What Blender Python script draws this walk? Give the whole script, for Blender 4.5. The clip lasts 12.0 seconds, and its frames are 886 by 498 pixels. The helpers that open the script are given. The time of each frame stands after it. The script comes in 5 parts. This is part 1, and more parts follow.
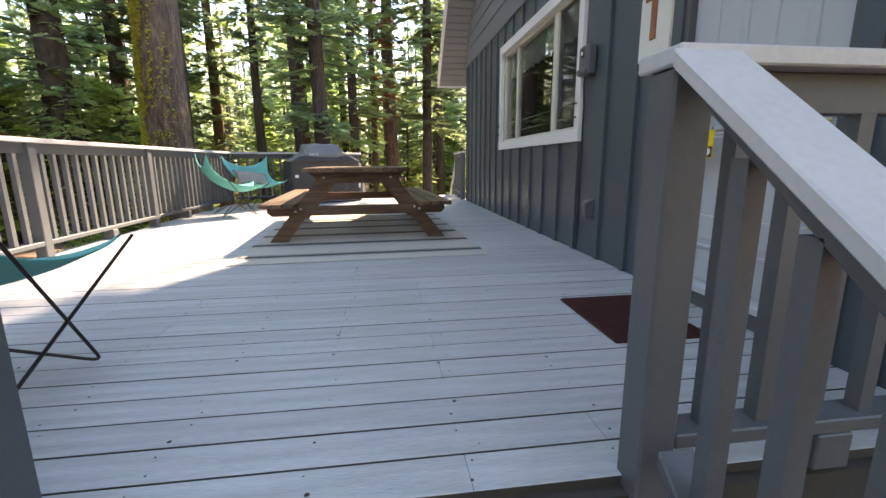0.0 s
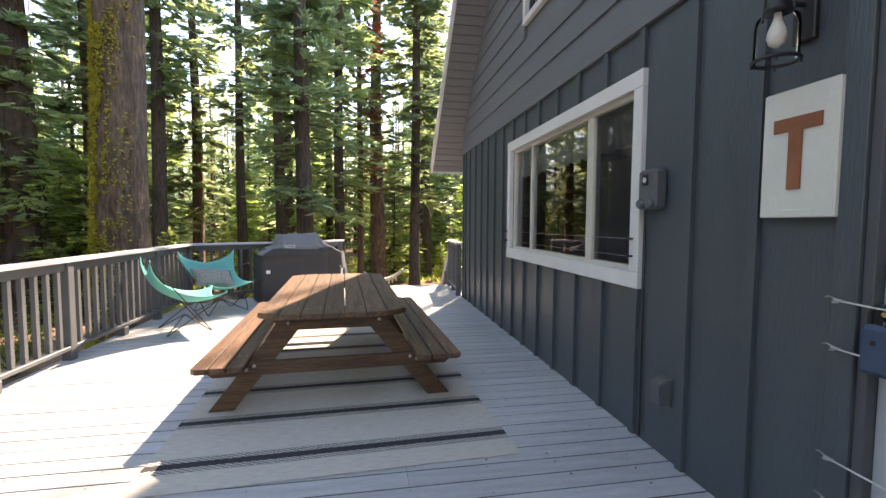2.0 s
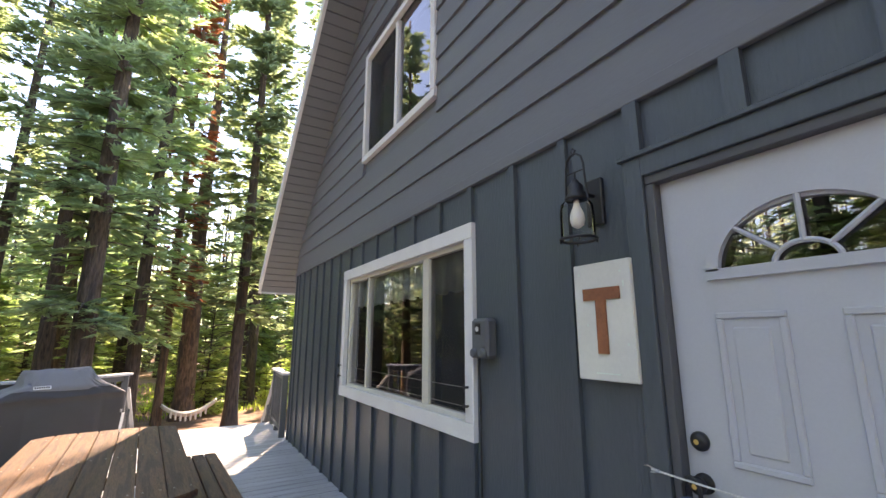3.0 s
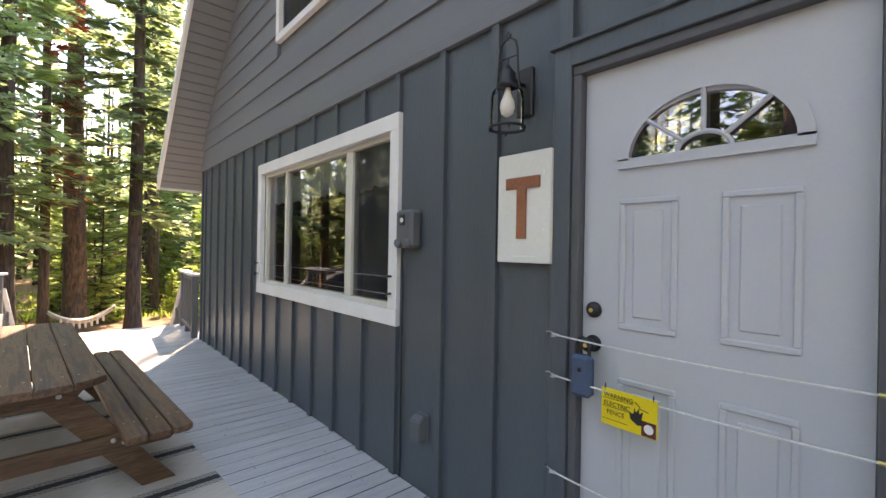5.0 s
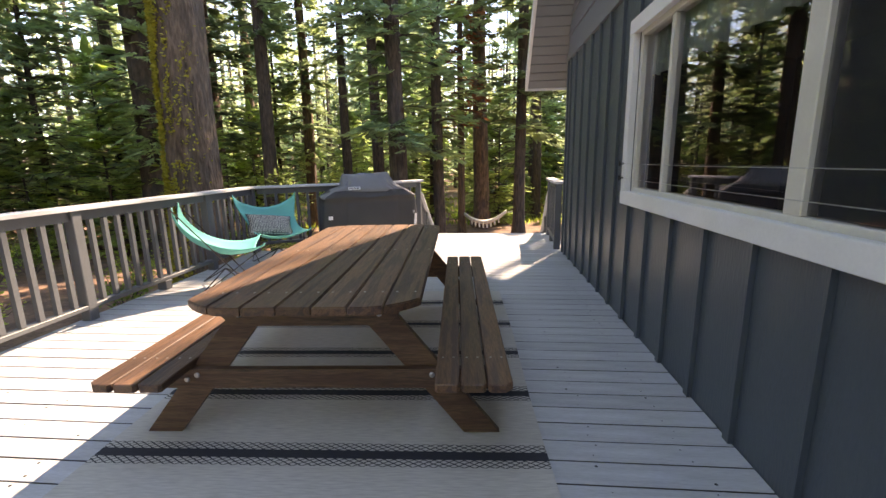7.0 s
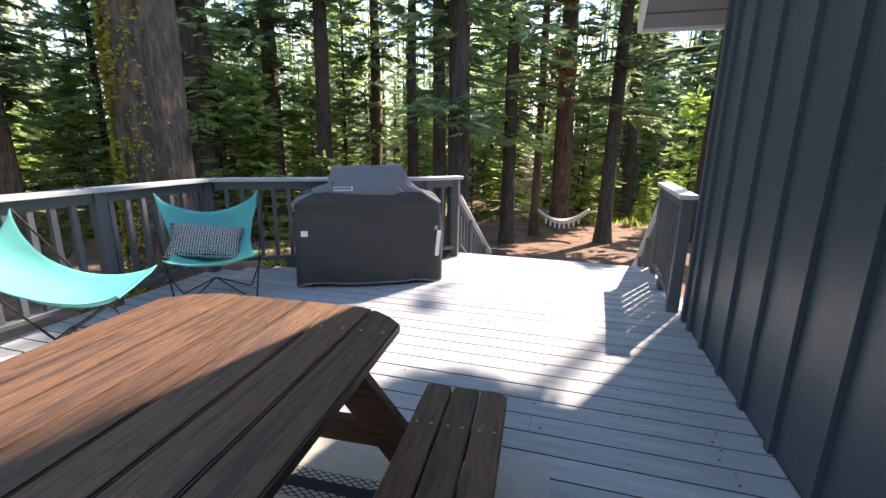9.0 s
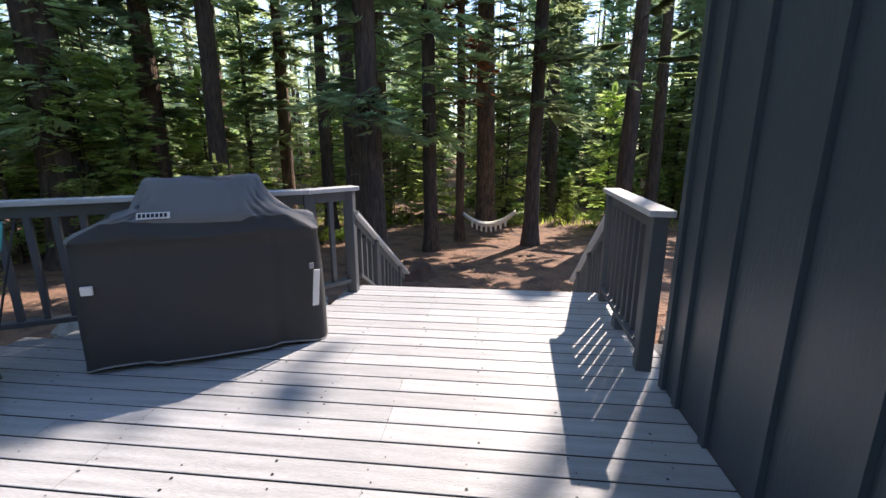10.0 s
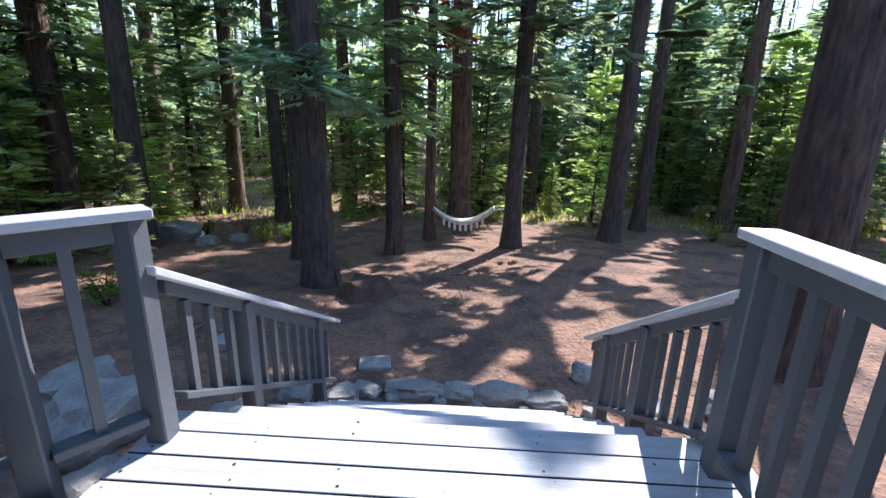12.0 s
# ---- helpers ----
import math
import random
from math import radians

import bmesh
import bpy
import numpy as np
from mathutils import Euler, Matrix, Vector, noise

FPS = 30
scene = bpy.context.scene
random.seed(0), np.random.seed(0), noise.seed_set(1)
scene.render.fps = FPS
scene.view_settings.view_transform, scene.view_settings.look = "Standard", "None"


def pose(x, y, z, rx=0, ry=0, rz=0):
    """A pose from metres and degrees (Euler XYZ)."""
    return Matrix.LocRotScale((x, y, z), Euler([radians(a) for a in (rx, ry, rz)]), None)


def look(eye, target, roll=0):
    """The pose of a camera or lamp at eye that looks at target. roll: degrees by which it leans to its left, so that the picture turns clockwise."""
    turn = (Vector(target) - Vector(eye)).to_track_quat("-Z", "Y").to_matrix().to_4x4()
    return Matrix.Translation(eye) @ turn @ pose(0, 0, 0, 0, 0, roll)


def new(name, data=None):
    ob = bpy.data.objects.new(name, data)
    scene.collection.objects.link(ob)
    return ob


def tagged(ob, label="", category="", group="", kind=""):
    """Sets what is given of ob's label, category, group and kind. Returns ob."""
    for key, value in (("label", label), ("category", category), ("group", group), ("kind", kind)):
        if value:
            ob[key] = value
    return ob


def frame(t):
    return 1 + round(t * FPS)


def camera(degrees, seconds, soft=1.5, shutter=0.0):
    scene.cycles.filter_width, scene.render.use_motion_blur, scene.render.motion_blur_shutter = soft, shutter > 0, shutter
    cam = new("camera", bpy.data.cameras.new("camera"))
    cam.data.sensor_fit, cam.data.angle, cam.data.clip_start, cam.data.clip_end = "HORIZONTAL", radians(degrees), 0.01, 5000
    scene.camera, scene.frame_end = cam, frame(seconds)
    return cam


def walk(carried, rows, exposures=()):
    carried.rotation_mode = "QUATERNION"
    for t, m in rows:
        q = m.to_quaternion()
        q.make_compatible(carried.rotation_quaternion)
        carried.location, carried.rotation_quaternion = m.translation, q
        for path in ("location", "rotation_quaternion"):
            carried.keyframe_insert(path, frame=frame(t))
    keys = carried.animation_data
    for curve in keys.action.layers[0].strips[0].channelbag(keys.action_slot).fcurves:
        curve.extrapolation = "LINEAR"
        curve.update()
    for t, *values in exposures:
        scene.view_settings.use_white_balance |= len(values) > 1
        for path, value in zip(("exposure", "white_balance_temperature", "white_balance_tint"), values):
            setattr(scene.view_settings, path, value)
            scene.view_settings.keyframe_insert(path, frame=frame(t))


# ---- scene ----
cam = camera(91.9, 12.0)
PATH = [
    (0, (-0.168, -0.331, 0.765), (0.095, 1.612, 0.368), -0.4),
    (0.5, (-0.224, 0.088, 0.859), (0.097, 2.032, 0.514), -0.6),
    (1, (-0.235, 0.413, 1.045), (0.005, 2.371, 0.712), -0.3),
    (1.5, (-0.232, 0.627, 1.207), (-0.022, 2.601, 0.959), -0.2),
    (2, (-0.177, 0.814, 1.34), (0.166, 2.781, 1.217), 0.3),
    (2.5, (-0.094, 0.969, 1.477), (0.419, 2.9, 1.573), 2.0),
    (3, (-0.083, 0.998, 1.547), (0.927, 2.676, 1.949), -0.0),
    (3.2, (-0.08, 0.993, 1.566), (1.17, 2.481, 2.04), -2.0),
    (4.8, (-0.078, 0.994, 1.461), (1.372, 2.365, 1.59), 0.0),
    (5, (-0.102, 1.021, 1.422), (1.229, 2.514, 1.424), 1.0),
    (5.5, (-0.162, 1.13, 1.352), (0.729, 2.909, 1.145), 1.6),
    (6, (-0.069, 1.367, 1.301), (0.316, 3.303, 0.975), -0.1),
    (6.5, (0.119, 1.707, 1.3), (0.026, 3.667, 0.914), -1.2),
    (7, (0.357, 2.2, 1.289), (0.177, 4.151, 0.888), -1.1),
    (7.2, (0.468, 2.399, 1.232), (0.171, 4.334, 0.822), -1.7),
    (8.8, (0.508, 4.403, 1.296), (-0.132, 6.226, 0.781), 1.8),
    (9, (0.506, 4.694, 1.334), (-0.019, 6.566, 0.864), 0.7),
    (9.5, (0.487, 5.345, 1.332), (0.135, 7.258, 0.867), 0.5),
    (10, (0.495, 5.984, 1.324), (0.287, 7.918, 0.859), -0.1),
    (10.5, (0.529, 6.595, 1.299), (0.418, 8.533, 0.818), -0.2),
    (11, (0.494, 7.16, 1.289), (0.392, 9.094, 0.79), -0.1),
    (11.5, (0.508, 7.717, 1.3), (0.437, 9.652, 0.8), -0.4),
    (12, (0.479, 8.231, 1.282), (0.394, 10.158, 0.752), 1.5),
]
EXPOSURE = [
    (0, 2.85, 9200, 22), (1.5, 2.7, 9200, 23), (2.5, 2.75, 8900, 24), (3.2, 2.95, 9000, 25), (5, 3.15, 9900, 25), (5.5, 3.15, 9900, 25), (6.5, 2.7, 9600, 25),
    (7.2, 2.5, 9200, 25), (8.8, 2.6, 7500, 21), (9, 2.3, 7300, 20), (9.5, 1.9, 7000, 20), (10, 1.6, 6900, 20), (10.5, 1.6, 6800, 20), (11.2, 1.65, 6500, 18), (12, 1.95, 5900, 18),
]
walk(cam, [(t, look(eye, target, roll)) for t, eye, target, roll in PATH], EXPOSURE)

# ---- light ----
SUN_DIR = Vector((0.352, 0.632, 0.656)).normalized()
world = bpy.data.worlds.new("sky_world")
scene.world = world
world.use_nodes = True
wn = world.node_tree
sky = wn.nodes.new("ShaderNodeTexSky")
sky.sky_type = "NISHITA"
sky.sun_disc = False
sky.sun_elevation = math.asin(SUN_DIR.z)
sky.sun_rotation = math.atan2(SUN_DIR.x, SUN_DIR.y)
sky.dust_density = 0.05
sky.ozone_density = 1.5
sky.altitude = 1800
wn.links.new(sky.outputs[0], wn.nodes["Background"].inputs[0])
wn.nodes["Background"].inputs[1].default_value = 0.15
sun = new("sun", bpy.data.lights.new("sun", "SUN"))
sun.data.energy = 3.1
sun.data.angle = radians(0.55)
sun.data.color = (1.0, 0.93, 0.82)
sun.matrix_world = look((0, 0, 30), Vector((0, 0, 30)) - SUN_DIR)


# ---- materials ----
def mat(name, base, rough=0.6, var=0.25, scale=6.0, fine=60.0, bump=0.15, stretch=(1, 1, 1), metal=0.0, rnd=0.0, other=None, spec=0.5, island=0.0, depth=0.01):
    """A surface with colour variation at two scales, fine relief and, where given, a second colour in patches."""
    m = bpy.data.materials.new(name)
    m.use_nodes = True
    nt = m.node_tree
    n, l = nt.nodes, nt.links
    b = n["Principled BSDF"]
    co = n.new("ShaderNodeTexCoord")
    mp = n.new("ShaderNodeMapping")
    mp.inputs["Scale"].default_value = stretch
    l.new(co.outputs["Object"], mp.inputs[0])
    big, small = n.new("ShaderNodeTexNoise"), n.new("ShaderNodeTexNoise")
    for t, s, d in ((big, scale, 4), (small, fine, 3)):
        t.inputs["Scale"].default_value = s
        t.inputs["Detail"].default_value = d
        l.new(mp.outputs[0], t.inputs["Vector"])
    mix = n.new("ShaderNodeMath")
    mix.operation = "MULTIPLY_ADD"
    l.new(big.outputs[0], mix.inputs[0])
    mix.inputs[1].default_value = 0.6
    add = n.new("ShaderNodeMath")
    add.operation = "MULTIPLY"
    l.new(small.outputs[0], add.inputs[0])
    add.inputs[1].default_value = 0.4
    l.new(add.outputs[0], mix.inputs[2])
    ramp = n.new("ShaderNodeMapRange")
    ramp.inputs[1].default_value, ramp.inputs[2].default_value = 0.3, 0.7
    ramp.inputs[3].default_value, ramp.inputs[4].default_value = 1 - var, 1 + var
    l.new(mix.outputs[0], ramp.inputs[0])
    col = n.new("ShaderNodeMix")
    col.data_type = "RGBA"
    col.inputs[6].default_value = (*base, 1)
    col.inputs[7].default_value = (*(other or base), 1)
    if other:
        pr = n.new("ShaderNodeMapRange")
        pr.inputs[1].default_value, pr.inputs[2].default_value = 0.46, 0.6
        l.new(big.outputs[0], pr.inputs[0])
        l.new(pr.outputs[0], col.inputs[0])
    else:
        col.inputs[0].default_value = 0
    hsv = n.new("ShaderNodeHueSaturation")
    l.new(col.outputs[2], hsv.inputs["Color"])
    val = ramp.outputs[0]
    if rnd or island:
        src = n.new("ShaderNodeObjectInfo").outputs["Random"] if rnd else n.new("ShaderNodeNewGeometry").outputs["Random Per Island"]
        k = rnd or island
        r2 = n.new("ShaderNodeMapRange")
        r2.inputs[3].default_value, r2.inputs[4].default_value = 1 - k, 1 + k
        l.new(src, r2.inputs[0])
        mm = n.new("ShaderNodeMath")
        mm.operation = "MULTIPLY"
        l.new(val, mm.inputs[0])
        l.new(r2.outputs[0], mm.inputs[1])
        val = mm.outputs[0]
    l.new(val, hsv.inputs["Value"])
    l.new(hsv.outputs[0], b.inputs["Base Color"])
    rr = n.new("ShaderNodeMapRange")
    rr.inputs[3].default_value, rr.inputs[4].default_value = max(rough - 0.12, 0.02), min(rough + 0.12, 1)
    l.new(big.outputs[0], rr.inputs[0])
    l.new(rr.outputs[0], b.inputs["Roughness"])
    b.inputs["Metallic"].default_value = metal
    b.inputs["Specular IOR Level"].default_value = spec
    if bump:
        bp = n.new("ShaderNodeBump")
        bp.inputs["Strength"].default_value = bump
        bp.inputs["Distance"].default_value = depth
        l.new(small.outputs[0], bp.inputs["Height"])
        l.new(bp.outputs[0], b.inputs["Normal"])
    return m


def glass_mat(name, rough=0.0, clear=0.85, tint=(1, 1, 1), ior=1.9):
    """A pane: mirror gloss by the angle, else see-through."""
    m = bpy.data.materials.new(name)
    m.use_nodes = True
    n, l = m.node_tree.nodes, m.node_tree.links
    n.remove(n["Principled BSDF"])
    g, t, f, x = n.new("ShaderNodeBsdfGlossy"), n.new("ShaderNodeBsdfTransparent"), n.new("ShaderNodeFresnel"), n.new("ShaderNodeMixShader")
    g.inputs["Roughness"].default_value = rough
    g.inputs["Color"].default_value = (*tint, 1)
    t.inputs["Color"].default_value = (clear, clear, clear, 1)
    f.inputs[0].default_value = ior
    l.new(f.outputs[0], x.inputs[0])
    l.new(t.outputs[0], x.inputs[1])
    l.new(g.outputs[0], x.inputs[2])
    l.new(x.outputs[0], n["Material Output"].inputs[0])
    return m


def leaf_mat(name, base, warm, glow=0.4, var=0.35):
    """Needles: diffuse and translucent, with colour by clump."""
    m = bpy.data.materials.new(name)
    m.use_nodes = True
    n, l = m.node_tree.nodes, m.node_tree.links
    n.remove(n["Principled BSDF"])
    d, t, x = n.new("ShaderNodeBsdfDiffuse"), n.new("ShaderNodeBsdfTranslucent"), n.new("ShaderNodeMixShader")
    oi, co, nz = n.new("ShaderNodeObjectInfo"), n.new("ShaderNodeNewGeometry"), n.new("ShaderNodeTexNoise")
    nz.inputs["Scale"].default_value = 0.9
    nz.inputs["Detail"].default_value = 3
    l.new(co.outputs["Position"], nz.inputs["Vector"])
    rmp = n.new("ShaderNodeMapRange")
    rmp.inputs[1].default_value, rmp.inputs[2].default_value = 0.35, 0.65
    l.new(nz.outputs[0], rmp.inputs[0])
    c = n.new("ShaderNodeMix")
    c.data_type = "RGBA"
    c.inputs[6].default_value, c.inputs[7].default_value = (*base, 1), (*warm, 1)
    l.new(rmp.outputs[0], c.inputs[0])
    h = n.new("ShaderNodeHueSaturation")
    l.new(c.outputs[2], h.inputs["Color"])
    r2 = n.new("ShaderNodeMapRange")
    r2.inputs[3].default_value, r2.inputs[4].default_value = 1 - var, 1 + var
    l.new(oi.outputs["Random"], r2.inputs[0])
    r3 = n.new("ShaderNodeMapRange")
    r3.inputs[3].default_value, r3.inputs[4].default_value = 0.7, 1.3
    l.new(co.outputs["Random Per Island"], r3.inputs[0])
    mu = n.new("ShaderNodeMath")
    mu.operation = "MULTIPLY"
    l.new(r2.outputs[0], mu.inputs[0])
    l.new(r3.outputs[0], mu.inputs[1])
    l.new(mu.outputs[0], h.inputs["Value"])
    l.new(h.outputs[0], d.inputs[0])
    br = n.new("ShaderNodeHueSaturation")
    br.inputs["Value"].default_value = 2.4
    l.new(h.outputs[0], br.inputs["Color"])
    l.new(br.outputs[0], t.inputs[0])
    x.inputs[0].default_value = glow
    l.new(d.outputs[0], x.inputs[1])
    l.new(t.outputs[0], x.inputs[2])
    l.new(x.outputs[0], n["Material Output"].inputs[0])
    return m


M_DECK = mat("deck_paint", (0.43, 0.443, 0.462), 0.45, 0.28, 2.2, 26, 0.35, (1, 11, 1), rnd=0.09)
M_RAIL = mat("rail_paint", (0.092, 0.102, 0.113), 0.45, 0.10, 4, 60, 0.15)
M_CAP = mat("rail_cap_paint", (0.50, 0.51, 0.53), 0.5, 0.12, 4, 60, 0.15)
M_WALL = mat("wall_paint", (0.066, 0.085, 0.101), 0.40, 0.13, 2.5, 90, 0.3, (1, 1, 0.15))
M_LAP = mat("siding_paint", (0.145, 0.155, 0.175), 0.55, 0.08, 2, 70, 0.12, (1, 0.2, 1))
M_SOFFIT = mat("soffit_paint", (0.17, 0.18, 0.195), 0.6, 0.08, 2, 60, 0.1)
M_TRIM = mat("white_trim_paint", (0.72, 0.72, 0.72), 0.5, 0.06, 5, 60, 0.08)
M_VINYL = mat("cream_vinyl", (0.62, 0.59, 0.52), 0.45, 0.05, 5, 60, 0.05)
M_DOOR = mat("door_paint", (0.46, 0.48, 0.52), 0.45, 0.04, 3, 90, 0.05)
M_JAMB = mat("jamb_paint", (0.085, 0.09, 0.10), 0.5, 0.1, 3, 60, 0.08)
M_ROOM_SHADE = mat("room_shade", (0.03, 0.03, 0.03), 0.9, 0.1, 2, 20, 0)
M_ROOF = mat("roof_shingle", (0.09, 0.085, 0.08), 0.9, 0.3, 5, 30, 0.4)
M_WOOD = mat("stained_wood", (0.175, 0.090, 0.050), 0.5, 0.9, 4, 30, 0.4, (8, 0.5, 8), rnd=0.2, other=(0.058, 0.033, 0.025))
M_WOODX = mat("stained_wood_cross", (0.150, 0.080, 0.044), 0.5, 0.85, 4, 30, 0.4, (0.6, 8, 8), rnd=0.15, other=(0.065, 0.03, 0.018))
M_STEEL = mat("bolt_steel", (0.5, 0.49, 0.47), 0.35, 0.1, 20, 90, 0, metal=0.9)
M_BLACK = mat("black_metal", (0.015, 0.015, 0.017), 0.45, 0.2, 9, 80, 0.05)
M_ROD = mat("chair_rod", (0.03, 0.022, 0.02), 0.4, 0.3, 20, 90, 0.05, metal=0.4)
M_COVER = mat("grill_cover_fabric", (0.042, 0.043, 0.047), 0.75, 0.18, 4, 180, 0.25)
# same cloth made paler: sky light on the top put into its colour
M_COVER_LIT = mat("grill_cover_lit_top", (0.17, 0.172, 0.18), 0.7, 0.15, 4, 180, 0.25)
M_HEM = mat("cover_hem", (0.30, 0.30, 0.31), 0.8, 0.1, 5, 80, 0.1)
M_TAG = mat("white_tag", (0.75, 0.75, 0.75), 0.6, 0.05, 9, 80, 0.02)
M_SLING = mat("turquoise_canvas", (0.075, 0.40, 0.36), 0.8, 0.12, 5, 250, 0.2)
M_MAT = mat("door_mat", (0.055, 0.012, 0.010), 0.85, 0.35, 7, 120, 0.4)
M_SIGN = mat("white_board", (0.68, 0.68, 0.63), 0.6, 0.06, 5, 50, 0.12)
M_RUST = mat("rust_letter", (0.30, 0.105, 0.05), 0.7, 0.25, 12, 70, 0.2)
M_GREYBOX = mat("grey_plastic", (0.10, 0.11, 0.12), 0.5, 0.08, 9, 90, 0.05)
M_BLUE = mat("blue_lockbox", (0.035, 0.075, 0.14), 0.45, 0.1, 9, 80, 0.05)
M_YELLOW = mat("yellow_sign", (0.78, 0.57, 0.015), 0.5, 0.05, 8, 80, 0.02)
M_INK = mat("black_ink", (0.012, 0.012, 0.012), 0.6, 0.05, 8, 80, 0)
M_RED = mat("dark_red_ink", (0.12, 0.02, 0.02), 0.6, 0.05, 8, 80, 0)
M_WIRE = mat("white_cord", (0.6, 0.6, 0.58), 0.6, 0.2, 60, 200, 0.1)
M_BRASS = mat("brass", (0.55, 0.42, 0.16), 0.35, 0.1, 9, 80, 0, metal=0.8)
M_BULB = mat("frosted_bulb", (0.75, 0.72, 0.66), 0.3, 0.03, 8, 80, 0)
M_GLASS = glass_mat("window_glass", 0.0, 0.9, (0.92, 0.88, 0.90), 2.3)
M_JAR = glass_mat("lamp_glass", 0.02, 0.95, (1, 1, 1), 1.18)
# for the joists, and for board sides where gap shade is painted in
M_JOIST_GAP_SHADE = mat("joist_wood_gap_shade", (0.05, 0.045, 0.04), 0.9, 0.2, 5, 50, 0.2)
M_CURTAIN = mat("curtain_cloth", (0.72, 0.80, 0.72), 0.9, 0.12, 6, 90, 0.1)
M_SCREEN = bpy.data.materials.new("insect_screen")
M_SCREEN.use_nodes = True
_n, _l = M_SCREEN.node_tree.nodes, M_SCREEN.node_tree.links
_n["Principled BSDF"].inputs["Base Color"].default_value = (0.03, 0.032, 0.034, 1)
_n["Principled BSDF"].inputs["Roughness"].default_value = 0.8
_t, _x = _n.new("ShaderNodeBsdfTransparent"), _n.new("ShaderNodeMixShader")
_x.inputs[0].default_value = 0.30
_l.new(_t.outputs[0], _x.inputs[1])
_l.new(_n["Principled BSDF"].outputs[0], _x.inputs[2])
_l.new(_x.outputs[0], _n["Material Output"].inputs[0])
M_BARK = mat("pine_bark", (0.110, 0.082, 0.064), 0.95, 0.95, 6, 19, 1.0, (1, 1, 0.2), other=(0.042, 0.034, 0.031), depth=0.07)
M_BARKRED = mat("red_bark", (0.190, 0.120, 0.080), 0.95, 0.95, 6, 19, 1.0, (1, 1, 0.2), other=(0.06, 0.042, 0.037), depth=0.07)
M_MOSSBARK = mat("mossy_bark", (0.185, 0.130, 0.092), 0.95, 0.95, 7, 22, 1.0, (1, 1, 0.25), other=(0.075, 0.058, 0.045), depth=0.07)
M_MOSS = mat("yellow_moss", (0.34, 0.31, 0.035), 0.95, 0.4, 8, 60, 0.8)
M_FIR = leaf_mat("fir_needles", (0.14, 0.20, 0.115), (0.27, 0.325, 0.165), 0.58)
M_YOUNG = leaf_mat("young_fir_needles", (0.20, 0.27, 0.11), (0.33, 0.38, 0.16), 0.55)
M_DEAD = leaf_mat("dead_needles", (0.26, 0.09, 0.05), (0.33, 0.13, 0.07), 0.3, 0.2)
# fir needles made paler: the haze of distance put into the colour
M_FARFIR_HAZE = leaf_mat("far_needles_haze", (0.23, 0.285, 0.19), (0.42, 0.46, 0.28), 0.58)
M_SHRUB = leaf_mat("shrub_leaves", (0.12, 0.20, 0.04), (0.28, 0.34, 0.06), 0.5)
M_ROCK = mat("granite", (0.27, 0.26, 0.24), 0.9, 0.4, 4, 40, 0.6, rnd=0.2)
M_DUFF = mat("forest_floor", (0.27, 0.155, 0.102), 0.98, 0.65, 1.1, 14, 1.0, other=(0.10, 0.062, 0.047), depth=0.04)
M_CHIPS = mat("litter", (0.26, 0.15, 0.095), 0.95, 0.3, 3, 30, 0, island=0.55)
M_ROPE = mat("cotton_rope", (0.72, 0.70, 0.64), 0.9, 0.1, 9, 90, 0.2)
M_STUMP = mat("stump_wood", (0.10, 0.06, 0.042), 0.95, 0.4, 6, 40, 0.7)


# ---- mesh helpers ----
def box(bm, x0, y0, z0, x1, y1, z1, m=None, bevel=0.0):
    vs = [bm.verts.new((x, y, z)) for x in (x0, x1) for y in (y0, y1) for z in (z0, z1)]
    fs = [bm.faces.new([vs[i] for i in f]) for f in ((0, 1, 3, 2), (4, 6, 7, 5), (0, 4, 5, 1), (2, 3, 7, 6), (0, 2, 6, 4), (1, 5, 7, 3))]
    if bevel:
        ed = {e for f in fs for e in f.edges}
        r = bmesh.ops.bevel(bm, geom=list(ed), offset=bevel, segments=1, affect="EDGES")
        vs = list({v for v in r["verts"]} | {v for v in vs if v.is_valid})
    if m is not None:
        bmesh.ops.transform(bm, matrix=m, verts=[v for v in vs if v.is_valid])
    return bm


def prism(bm, outline, axis, a, b):
    """An outline of (u, v) drawn out along axis from a to b."""
    def at(u, v, w):
        return {"x": (w, u, v), "y": (u, w, v), "z": (u, v, w)}[axis]
    lo = [bm.verts.new(at(u, v, a)) for u, v in outline]
    hi = [bm.verts.new(at(u, v, b)) for u, v in outline]
    n = len(outline)
    bm.faces.new(lo[::-1])
    bm.faces.new(hi)
    for i in range(n):
        bm.faces.new((lo[i], lo[(i + 1) % n], hi[(i + 1) % n], hi[i]))
    bmesh.ops.recalc_face_normals(bm, faces=bm.faces)
    return bm


def tube(bm, pts, r, seg=6, closed=False):
    """A round bar along points; r may be one radius or one for each point."""
    pts = [Vector(p) for p in pts]
    rs = r if isinstance(r, (list, tuple)) else [r] * len(pts)
    rings, n = [], len(pts)
    for i, p in enumerate(pts):
        d = (pts[min(i + 1, n - 1)] - pts[max(i - 1, 0)]).normalized()
        q = d.to_track_quat("Z", "Y").to_matrix()
        rings.append([bm.verts.new(p + q @ Vector((rs[i] * math.cos(k * math.tau / seg), rs[i] * math.sin(k * math.tau / seg), 0))) for k in range(seg)])
    for a, b in zip(rings, rings[1:]):
        for k in range(seg):
            bm.faces.new((a[k], a[(k + 1) % seg], b[(k + 1) % seg], b[k]))
    bm.faces.new(rings[0][::-1])
    bm.faces.new(rings[-1])
    return bm


